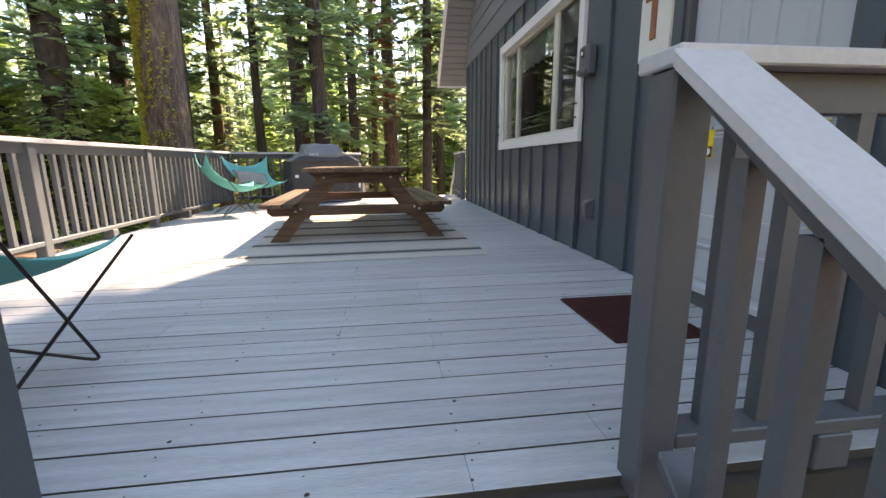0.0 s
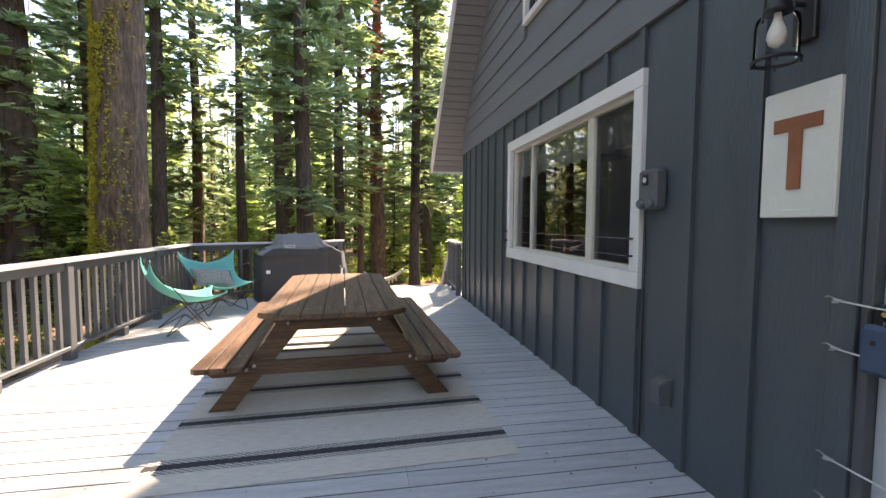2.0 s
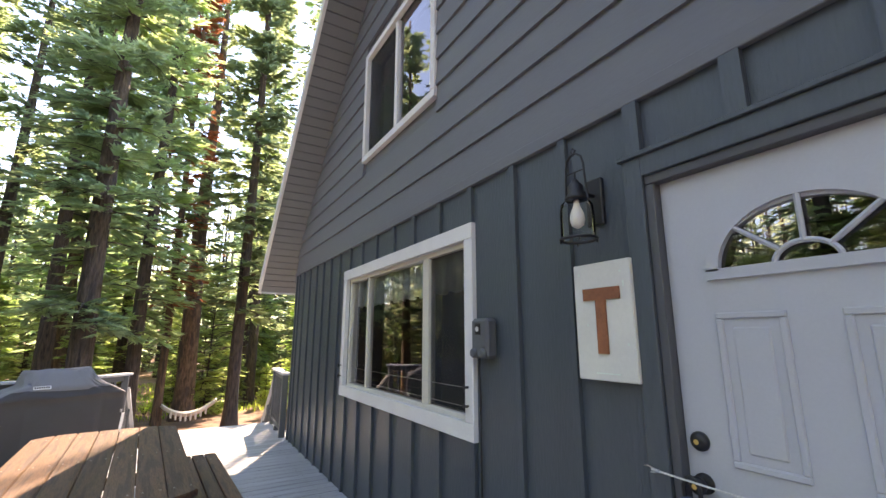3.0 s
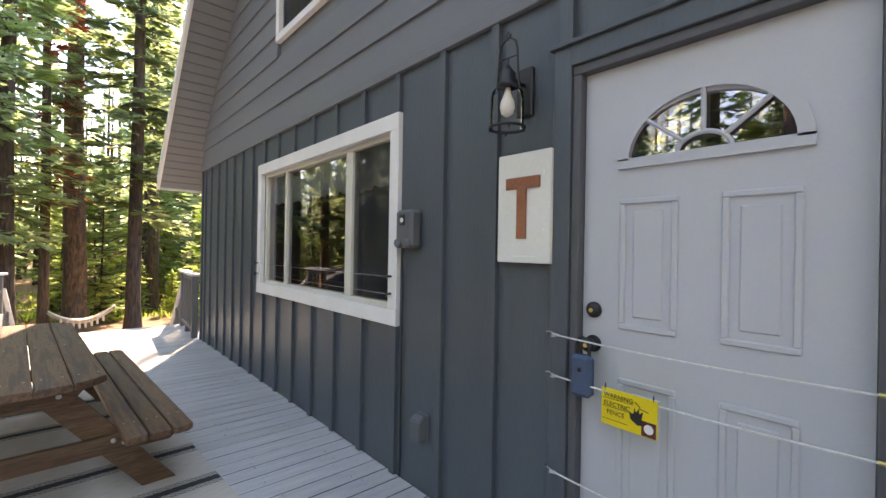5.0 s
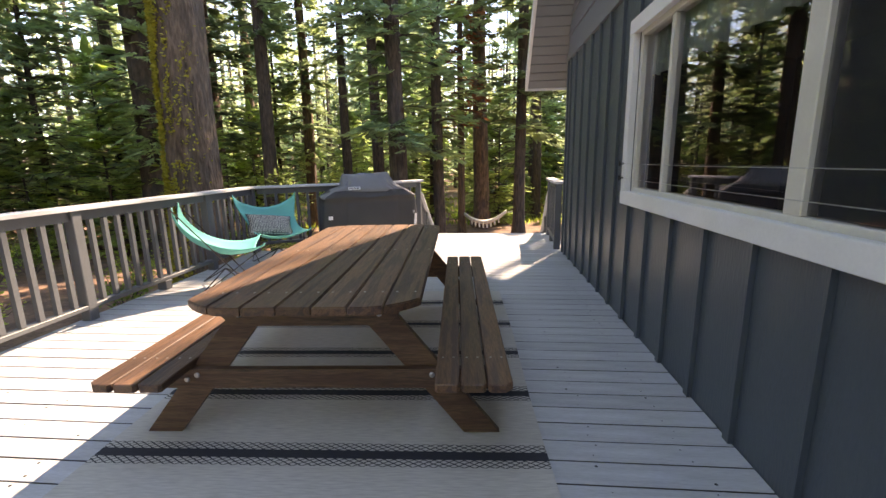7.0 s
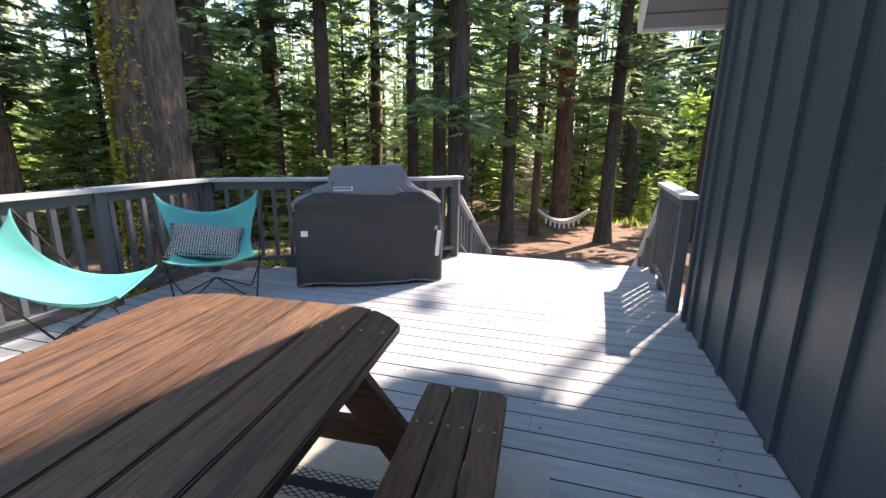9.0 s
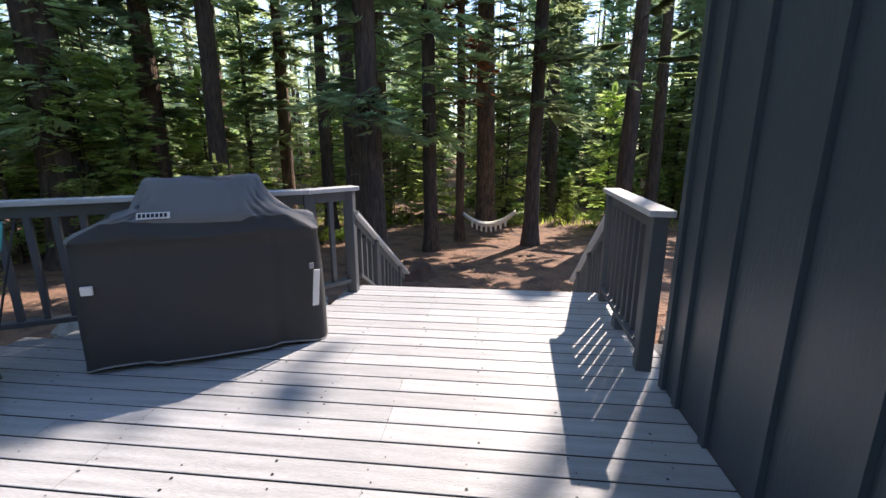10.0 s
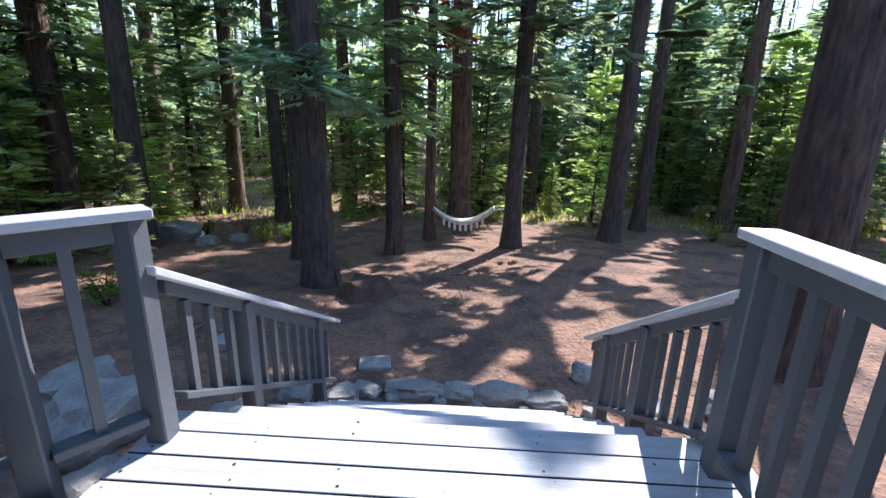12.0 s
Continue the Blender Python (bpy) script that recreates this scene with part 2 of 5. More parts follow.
def lathe(bm, prof, c=(0, 0, 0), axis="z", seg=20):
    """A turned shape from (radius, height) pairs."""
    rings = []
    for r, h in prof:
        ring = []
        for k in range(seg):
            u, v = r * math.cos(k * math.tau / seg), r * math.sin(k * math.tau / seg)
            p = {"z": (u, v, h), "x": (h, u, v), "y": (u, h, v)}[axis]
            ring.append(bm.verts.new(Vector(p) + Vector(c)))
        rings.append(ring)
    for a, b in zip(rings, rings[1:]):
        for k in range(seg):
            bm.faces.new((a[k], a[(k + 1) % seg], b[(k + 1) % seg], b[k]))
    bm.faces.new(rings[0][::-1])
    bm.faces.new(rings[-1])
    bmesh.ops.recalc_face_normals(bm, faces=bm.faces)
    return bm


def mesh_of(name, bm, material, smooth=False):
    me = bpy.data.meshes.new(name)
    bm.to_mesh(me)
    bm.free()
    for m in material if isinstance(material, (list, tuple)) else (material,):
        me.materials.append(m)
    if smooth:
        me.polygons.foreach_set("use_smooth", [True] * len(me.polygons))
    return me


def part(name, bm, material, parent=None, label="", smooth=False):
    ob = new(name, mesh_of(name, bm, material, smooth))
    ob.parent = parent
    if label:
        ob["label"] = label
    return ob


def thing(name, m, label, category, group=""):
    e = new(name)
    e.empty_display_size = 0.1
    e.matrix_world = m
    return tagged(e, label, category, group)


def setting(name, bm, material, label="", category="", parent=None, smooth=False):
    return tagged(part(name, bm, material, parent, smooth=smooth), label, category, kind="structure")


def B():
    return bmesh.new()


def ground_z(x, y):
    """The forest floor: falls away along the house, then lies level."""
    if y < 12:
        z = -0.62 - 0.0735 * max(y, -4)
    else:
        z = -1.5 - 0.05 * min(y - 12, 16)
    z += 0.05 * math.sin(x * 0.5 + y * 0.31) + 0.04 * math.sin(x * 0.23 - y * 0.7)
    z += 0.35 * noise.noise(Vector((x * 0.06, y * 0.06, 3.1))) * min(1, max(0, (abs(x) + abs(y - 5) - 12) / 12))
    r = math.hypot(x, y - 5)
    z += max(0, r - 45) * 0.03
    return z


# ---- ground ----
def build_ground():
    bm = B()
    rings = []
    rad = [0.0] + [0.6 * i for i in range(1, 52)] + [31 * 1.13 ** k for k in range(1, 24)]
    for r in rad[1:]:
        ring = []
        for k in range(120):
            a = k * math.tau / 120
            x, y = r * math.sin(a), 8 + r * math.cos(a)
            ring.append(bm.verts.new((x, y, ground_z(x, y) + 0.03 * noise.noise(Vector((x * 0.9, y * 0.9, 0))))))
        rings.append(ring)
    c = bm.verts.new((0, 8, ground_z(0, 8)))
    for k in range(120):
        bm.faces.new((c, rings[0][(k + 1) % 120], rings[0][k]))
    for a, b in zip(rings, rings[1:]):
        for k in range(120):
            bm.faces.new((a[k], a[(k + 1) % 120], b[(k + 1) % 120], b[k]))
    bmesh.ops.recalc_face_normals(bm, faces=bm.faces)
    setting("ground", bm, M_DUFF, "reddish brown forest floor of needles and bare soil", "ground", smooth=True)


build_ground()

# ---- house ----
WX = 1.5            # face of the boarded wall
Y0, Y1 = 0.30, 8.30  # corners of the gable wall
RY, EZ, SL = 4.35, 2.94, 0.95   # ridge, height of the roof's underside at the wall corner, slope
BAND = 2.60         # where the lap siding starts


def roof_z(y):
    return EZ + SL * ((Y1 - y) if y > RY else (y - (2 * RY - Y1)))


def build_house():
    # gable wall, in pieces round its openings
    bm = B()
    DY0, DY1, DZ0, DZ1 = 1.06, 2.005, 0.10, 2.195
    WY0, WY1, WZ0, WZ1 = 3.30, 5.69, 1.02, 2.195
    x0, x1 = WX, WX + 0.14
    ys, zs = [Y0, DY0, DY1, WY0, WY1, Y1], [-1.9, DZ0, WZ0, WZ1, BAND]
    v = [[bm.verts.new((x0, y, z)) for z in zs] for y in ys]
    faces = [bm.faces.new((v[i][j], v[i][j + 1], v[i + 1][j + 1], v[i + 1][j])) for i in range(5) for j in range(4)
             if not (i == 1 and j in (1, 2)) and not (i == 3 and j == 2)]
    ext = bmesh.ops.extrude_face_region(bm, geom=faces)
    bmesh.ops.translate(bm, vec=(x1 - x0, 0, 0), verts=[q for q in ext["geom"] if isinstance(q, bmesh.types.BMVert)])
    bmesh.ops.recalc_face_normals(bm, faces=bm.faces)
    wall = setting("wall_gable", bm, M_WALL, "dark blue-grey painted board and batten wall", "wall")
    bm = B()
    UY0, UY1, UZ0, UZ1 = 3.78, 5.27, 3.52, 4.72
    # upper gable, cut round the upper window
    def strip(a, b):
        ys = [a, b] if not a < RY < b else [a, RY, b]
        prism(bm, [(a, BAND), (b, BAND)] + [(y, roof_z(y)) for y in ys[::-1]], "x", x0 + 0.02, x1)
    strip(Y0, UY0)
    strip(UY1, Y1)
    prism(bm, [(UY0, BAND), (UY1, BAND), (UY1, UZ0), (UY0, UZ0)], "x", x0 + 0.02, x1)
    prism(bm, [(UY0, UZ1), (UY1, UZ1), (UY1, roof_z(UY1)), (RY, roof_z(RY)), (UY0, roof_z(UY0))], "x", x0 + 0.02, x1)
    setting("wall_upper", bm, M_LAP, "grey painted upper gable wall", "wall")
    bm = B()
    box(bm, x1, Y1 - 0.14, -1.9, 8.5, Y1, EZ)
    setting("wall_side", bm, M_WALL, "dark painted side wall of the cabin", "wall")
    bm = B()
    box(bm, x1, Y0, -0.9, 8.5, Y0 + 0.14, EZ)
    setting("wall_front", bm, M_WALL, "dark painted front wall of the cabin", "wall")
    bm = B()
    box(bm, 8.5, Y0, -0.9, 8.64, Y1, EZ)
    setting("wall_back", bm, M_WALL, "dark painted far wall of the cabin", "wall")
    # simple room behind the panes; its indoor shade is painted as near black
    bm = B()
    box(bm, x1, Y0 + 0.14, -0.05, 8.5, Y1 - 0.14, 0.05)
    setting("floor_inside", bm, M_ROOM_SHADE, "near-black floor standing in for the unlit cabin inside", "floor")
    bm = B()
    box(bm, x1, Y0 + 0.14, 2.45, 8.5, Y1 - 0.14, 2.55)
    setting("ceiling_inside", bm, M_ROOM_SHADE, "near-black ceiling standing in for the unlit cabin inside", "ceiling")
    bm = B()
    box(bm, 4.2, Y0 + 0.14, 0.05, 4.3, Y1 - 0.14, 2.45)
    setting("wall_inside", bm, M_ROOM_SHADE, "near-black wall standing in for the unlit cabin inside", "wall")
    # roof
    ov, ry = 0.48, 0.67
    for side, nm in ((1, "roof_south"), (-1, "roof_north")):
        bm = B()
        ye = RY + side * (Y1 - RY + ry)
        zr, ze = roof_z(RY), roof_z(RY) - SL * (Y1 - RY + ry)
        prism(bm, [(RY, zr + 0.03), (ye, ze + 0.03), (ye, ze + 0.17), (RY, zr + 0.17)], "x", WX - ov + 0.02, 8.9)
        setting(nm, bm, M_ROOF, "dark shingled roof slope with wide rake", "roof")
        # barge board
        bm = B()
        prism(bm, [(RY, zr - 0.01), (ye + side * 0.01, ze - 0.02), (ye + side * 0.01, ze + 0.18), (RY, zr + 0.19)], "x", WX - ov - 0.02, WX - ov + 0.018)
        setting("trim_rake", bm, M_TRIM, "white barge board along the rake", "trim")
        # eave board
        bm = B()
        box(bm, WX - ov + 0.02, min(ye, ye + side * 0.03), ze - 0.02, 8.9, max(ye, ye + side * 0.03), ze + 0.17)
        setting("trim_eave", bm, M_TRIM, "white eave board", "trim")
        # soffit boards
        n = int((Y1 - RY + ry) / 0.098)
        for i in range(n):
            a, b = RY + side * (0.02 + i * 0.098), RY + side * (0.02 + (i + 1) * 0.098 - 0.012)
            za, zb = zr - SL * abs(a - RY), zr - SL * abs(b - RY)
            bm = B()
            prism(bm, [(a, za + 0.006), (b, zb + 0.006), (b, zb + 0.026), (a, za + 0.026)], "x", WX - ov + 0.021, WX + 0.018 if abs(b - RY) < Y1 - RY - 0.05 else WX + 0.35)
            part("soffit_board", bm, M_SOFFIT, bpy.data.objects[nm])
    # lap siding
    e = 0.235
    k = 0
    while True:
        za, zb = BAND + k * e, BAND + (k + 1) * e + 0.012
        y_lo, y_hi = Y0, Y1
        if za > roof_z(Y1):
            y_hi = Y1 - (za - EZ) / SL
            y_lo = 2 * RY - y_hi
        if y_hi - y_lo < 0.3:
            break
        def cut(z):
            return max(0, (z - EZ) / SL)
        spans = [(None, None)]
        if za < UZ1 + 0.07 and zb > UZ0 - 0.07:
            spans = [(None, UY0 - 0.07), (UY1 + 0.07, None)]
        for s0, s1 in spans:
            a0, a1 = (2 * RY - Y1 + cut(za), 2 * RY - Y1 + cut(zb)) if s0 is None else (s0, s0)
            b0, b1 = (Y1 - cut(za), Y1 - cut(zb)) if s1 is None else (s1, s1)
            a0, a1 = max(a0, Y0), max(a1, Y0)
            bm = B()
            v = [bm.verts.new(p) for p in ((WX - 0.022, a0, za), (WX - 0.022, b0, za), (WX - 0.002, b1, zb), (WX - 0.002, a1, zb),
                                           (WX + 0.019, a0, za), (WX + 0.019, b0, za), (WX + 0.019, b1, zb), (WX + 0.019, a1, zb))]
            for f in ((0, 3, 2, 1), (4, 5, 6, 7), (0, 1, 5, 4), (3, 7, 6, 2), (0, 4, 7, 3), (1, 2, 6, 5)):
                bm.faces.new([v[i] for i in f])
            part("siding_board", bm, M_LAP, bpy.data.objects["wall_upper"])
        k += 1
    bm = B()
    box(bm, WX - 0.034, Y0, BAND - 0.07, WX - 0.001, Y1, BAND + 0.0, bevel=0.004)
    setting("trim_band", bm, M_LAP, "grey painted band board under the lap siding", "trim")
    # battens
    bat = [2.43, 2.82, 3.25, 3.66, 4.07, 4.47, 4.87, 5.26, 5.64, 6.02, 6.38, 6.72, 7.06, 7.42, 7.79, 8.09, 8.27, 0.84, 0.44]
    for y in bat:
        segs = [(0.0, BAND - 0.07)]
        if 3.2 < y < 5.8:
            segs = [(0.0, 0.932), (2.282, BAND - 0.07)]
        if y > 8.2:
            y = 8.27
        for a, b in segs:
            bm = B()
            box(bm, WX - 0.026, y - 0.024, a, WX - 0.001, y + 0.024, b)
            part("batten", bm, M_WALL, wall)
    for y in (2.03, 1.63, 1.23, 0.84):
        bm = B()
        if y > 1:
            box(bm, WX - 0.034, y - 0.034, 2.30, WX - 0.001, y + 0.034, BAND - 0.07)
            part("batten", bm, M_WALL, wall)
    # lower window
    win = tagged(new("window_1"), "white-trimmed sliding window with three dark reflecting panes", "window", kind="structure")
    def wbox(nm, mt, *a, bevel=0.004, label=""):
        b2 = B()
        box(b2, *a, bevel=bevel)
        return part(nm, b2, mt, win, label)
    T0, T1, S0, S1 = 3.217, 5.778, 0.932, 2.282
    wbox("trim_left", M_TRIM, WX - 0.034, WY1 - 0.01, S0 + 0.105, WX + 0.012, T1, S1 - 0.105)
    wbox("trim_right", M_TRIM, WX - 0.034, T0, S0 + 0.105, WX + 0.012, WY0 + 0.01, S1 - 0.105)
    wbox("trim_top", M_TRIM, WX - 0.036, T0, S1 - 0.105, WX + 0.012, T1, S1)
    wbox("sill", M_TRIM, WX - 0.036, T0, S0, WX + 0.012, T1, S0 + 0.105)
    for nm, a in (("frame_left", (WY1 - 0.055, WY1 - 0.011, WZ0, WZ1)), ("frame_right", (WY0 + 0.011, WY0 + 0.055, WZ0, WZ1)),
                  ("frame_top", (WY0 + 0.055, WY1 - 0.055, WZ1 - 0.05, WZ1)), ("frame_bottom", (WY0 + 0.055, WY1 - 0.055, WZ0, WZ0 + 0.045))):
        wbox(nm, M_VINYL, WX + 0.014, a[0], a[2], WX + 0.10, a[1], a[3])
    wbox("mullion", M_VINYL, WX + 0.02, 5.12, WZ0 + 0.045, WX + 0.08, 5.165, WZ1 - 0.05)
    wbox("mullion", M_VINYL, WX + 0.016, 3.87, WZ0 + 0.045, WX + 0.08, 3.965, WZ1 - 0.05)
    for a, b in ((5.165, WY1 - 0.055), (3.965, 5.12), (WY0 + 0.055, 3.87)):
        b3 = B()
        b3.faces.new([b3.verts.new((WX + 0.05, *q)) for q in ((a, WZ0 + 0.045), (a, WZ1 - 0.05), (b, WZ1 - 0.05), (b, WZ0 + 0.045))])
        b3.normal_update()
        if list(b3.faces)[0].normal.x > 0:
            bmesh.ops.reverse_faces(b3, faces=b3.faces)
        p = part("pane", b3, M_GLASS, win)
        p.visible_shadow = False
    wbox("insect_screen", M_SCREEN, WX + 0.036, WY0 + 0.06, WZ0 + 0.05, WX + 0.037, 3.865, WZ1 - 0.055, bevel=0, label="fine black insect screen")
    # valance behind the pane
    b2 = B()
    lo, hi = [], []
    for i in range(121):
        y = 3.32 + i * 2.34 / 120
        w = 0.02 * math.sin(i * 1.15) + 0.008 * math.sin(i * 2.9)
        hi.append(b2.verts.new((WX + 0.115 + w * 0.5, y, 2.19)))
        lo.append(b2.verts.new((WX + 0.115 + w, y, 1.87 + 0.012 * math.sin(i * 0.7))))
    for i in range(120):
        b2.faces.new((lo[i], lo[i + 1], hi[i + 1], hi[i]))
    cur = part("valance", b2, M_CURTAIN, None, smooth=True)
    tagged(cur, "pale green gathered cloth valance behind the window", "curtain")
    s = cur.modifiers.new("thick", "SOLIDIFY")
    s.thickness = 0.004
    # upper window
    win2 = tagged(new("window_2"), "white-trimmed two-pane window high in the gable", "window", kind="structure")
    def ubox(nm, mt, *a, bevel=0.004):
        b2 = B()
        box(b2, *a, bevel=bevel)
        return part(nm, b2, mt, win2)
    for nm, a in (("trim_left", (UY1, UY1 + 0.07, UZ0, UZ1)), ("trim_right", (UY0 - 0.07, UY0, UZ0, UZ1)), ("trim_top", (UY0 - 0.07, UY1 + 0.07, UZ1, UZ1 + 0.07)), ("sill", (UY0 - 0.07, UY1 + 0.07, UZ0 - 0.07, UZ0))):
        ubox(nm, M_TRIM, WX - 0.036, a[0], a[2], WX + 0.015, a[1], a[3])
    ubox("mullion", M_TRIM, WX - 0.01, 4.49, UZ0, WX + 0.05, 4.55, UZ1)
    for a, b in ((UY0, 4.49), (4.55, UY1)):
        b3 = B()
        b3.faces.new([b3.verts.new((WX + 0.025, *q)) for q in ((a, UZ0), (a, UZ1), (b, UZ1), (b, UZ0))])
        b3.normal_update()
        if list(b3.faces)[0].normal.x > 0:
            bmesh.ops.reverse_faces(b3, faces=b3.faces)
        p = part("pane", b3, M_GLASS, win2)
        p.visible_shadow = False
    ubox("insect_screen", M_SCREEN, WX + 0.02, 4.555, UZ0 + 0.01, WX + 0.022, UY1 - 0.01, UZ1 - 0.01, bevel=0)
    # added near-black sheet in place of the shade behind the upper panes
    ubox("shade_backing", M_ROOM_SHADE, WX + 0.2, UY0 - 0.05, UZ0 - 0.05, WX + 0.22, UY1 + 0.05, UZ1 + 0.05, bevel=0)
    # door
    door = tagged(new("door_1"), "closed pale grey panelled door with fan-shaped window", "door", kind="structure")
    def dbox(nm, mt, *a, bevel=0.003, parent=door):
        b2 = B()
        box(b2, *a, bevel=bevel)
        return part(nm, b2, mt, parent)
    LY0, LY1, LZ0, LZ1 = 1.10, 1.965, 0.125, 2.155
    # leaf with the half-round light cut out
    cy, cz, R = 1.525, 1.775, 0.265
    b2 = B()
    xf, xb = WX + 0.03, WX + 0.07
    arc = [(cy + R * math.cos(math.pi * i / 24), cz + 0.23 / R * R * math.sin(math.pi * i / 24) * 0.87) for i in range(25)]
    prism(b2, [(LY0, LZ0), (LY1, LZ0), (LY1, cz), (LY0, cz)], "x", xf, xb)
    prism(b2, [(LY0, cz)] + [(cy - R, cz)] + [p for p in arc[::-1][1:13]] + [(arc[12][0], LZ1), (LY0, LZ1)], "x", xf, xb)
    prism(b2, [(LY1, LZ1), (arc[12][0], LZ1)] + [p for p in arc[::-1][12:24]] + [(cy + R, cz), (LY1, cz)], "x", xf, xb)
    leaf = part("leaf", b2, M_DOOR, door)
    b2 = B()
    ro = [(cy + (R + 0.03) * math.cos(math.pi * i / 24), cz - 0.0 + (0.225 + 0.03) * math.sin(math.pi * i / 24)) for i in range(25)]
    ri = [(cy + (R - 0.012) * math.cos(math.pi * i / 24), cz + (0.225 - 0.012) * math.sin(math.pi * i / 24)) for i in range(25)]
    for i in range(24):
        prism(b2, [ro[i], ro[i + 1], ri[i + 1], ri[i]], "x", xf - 0.014, xf + 0.01)
    box(b2, xf - 0.014, cy - R - 0.03, cz - 0.03, xf + 0.01, cy + R + 0.03, cz + 0.008)
    part("fanlight_rim", b2, M_DOOR, leaf)
    b2 = B()
    for ang in (42, 90, 138):
        a = radians(ang)
        tube(b2, [(xf - 0.004, cy + 0.08 * math.cos(a), cz + 0.06 * math.sin(a)), (xf - 0.004, cy + (R - 0.01) * math.cos(a), cz + 0.215 * math.sin(a))], 0.009, 6)
    tube(b2, [(xf - 0.004, cy + 0.085 * math.cos(math.pi * i / 12), cz + 0.065 * math.sin(math.pi * i / 12)) for i in range(13)], 0.009, 6)
    part("glazing_bars", b2, M_DOOR, leaf)
    b2 = B()
    prism(b2, [(cy + (R - 0.012) * math.cos(math.pi * i / 24), cz + 0.215 * math.sin(math.pi * i / 24)) for i in range(25)], "x", xf + 0.012, xf + 0.016)
    part("fanlight_pane", b2, M_GLASS, leaf)
    for a, b, c, d in ((1.60, 1.81, 1.125, 1.63), (1.255, 1.465, 1.125, 1.63), (1.60, 1.81, 0.30, 0.935), (1.255, 1.465, 0.30, 0.935)):
        b2 = B()
        w = 0.022
        for r in ((a, b, d - w, d), (a, b, c, c + w), (a, a + w, c + w, d - w), (b - w, b, c + w, d - w)):
            box(b2, xf - 0.009, r[0], r[2], xf + 0.004, r[1], r[3], bevel=0.004)
        part("panel_moulding", b2, M_DOOR, leaf)
        dbox("panel", M_DOOR, xf - 0.006, a + 0.05, c + 0.05, xf + 0.004, b - 0.05, d - 0.05, bevel=0.005, parent=leaf)
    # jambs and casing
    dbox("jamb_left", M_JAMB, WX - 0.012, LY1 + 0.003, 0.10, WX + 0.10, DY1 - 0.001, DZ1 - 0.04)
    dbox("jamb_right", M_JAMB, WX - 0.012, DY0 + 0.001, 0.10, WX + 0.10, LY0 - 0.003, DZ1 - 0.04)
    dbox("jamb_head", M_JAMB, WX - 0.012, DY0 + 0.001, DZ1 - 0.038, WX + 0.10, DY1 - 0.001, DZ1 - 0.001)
    dbox("casing_left", M_WALL, WX - 0.028, DY1, 0.0, WX - 0.001, DY1 + 0.085, DZ1 + 0.085)
    dbox("casing_right", M_WALL, WX - 0.028, DY0 - 0.085, 0.0, WX - 0.001, DY0, DZ1 + 0.085)
    dbox("casing_head", M_WALL, WX - 0.028, DY0, DZ1, WX - 0.001, DY1, DZ1 + 0.085)
    dbox("drip_cap", M_WALL, WX - 0.045, DY0 - 0.10, DZ1 + 0.085, WX - 0.001, DY1 + 0.10, DZ1 + 0.105)
    dbox("threshold", M_CAP, WX - 0.06, DY0 - 0.03, 0.085, WX + 0.10, DY1 + 0.03, 0.118)
    dbox("riser", M_RAIL, WX - 0.035, DY0 - 0.03, 0.002, WX - 0.001, DY1 + 0.03, 0.084)
    for nm, z in (("deadbolt", 1.187), ("door_knob", 1.05)):
        b2 = B()
        lathe(b2, [(0.033, xf), (0.033, xf - 0.008), (0.026, xf - 0.02), (0.012, xf - 0.024)] if nm == "deadbolt" else [(0.034, xf), (0.034, xf - 0.008), (0.014, xf - 0.02), (0.026, xf - 0.035), (0.03, xf - 0.05), (0.018, xf - 0.064)], (0, 1.915, z), "x")
        k2 = part(nm, b2, M_BLACK, leaf, "black metal " + nm.replace("_", " "), True)
        b2 = B()
        lathe(b2, [(0.009, -0.003), (0.008, 0.0)], (xf - (0.027 if nm == "deadbolt" else 0.067), 1.915, z), "x", 10)
        part("key_cylinder", b2, M_BRASS, k2)


build_house()


# ---- railings ----
def bar(bm, p, q, w, h, lift=0.0):
    """A square bar from p to q, w wide and h high; ends cut upright."""
    p, q = Vector(p), Vector(q)
    d = Vector((q.x - p.x, q.y - p.y, 0)).normalized()
    s = Vector((-d.y, d.x, 0)) * w / 2
    v = []
    for e in (p, q):
        for sg, dz in ((-1, 0), (1, 0), (1, h), (-1, h)):
            v.append(bm.verts.new(e + s * sg + Vector((0, 0, dz + lift))))
    for f in ((3, 2, 1, 0), (4, 5, 6, 7), (0, 1, 5, 4), (1, 2, 6, 5), (2, 3, 7, 6), (3, 0, 4, 7)):
        bm.faces.new([v[i] for i in f])
    r = bmesh.ops.bevel(bm, geom=list({e for x in v for e in x.link_edges}), offset=0.004, segments=1, affect="EDGES")
    return bm


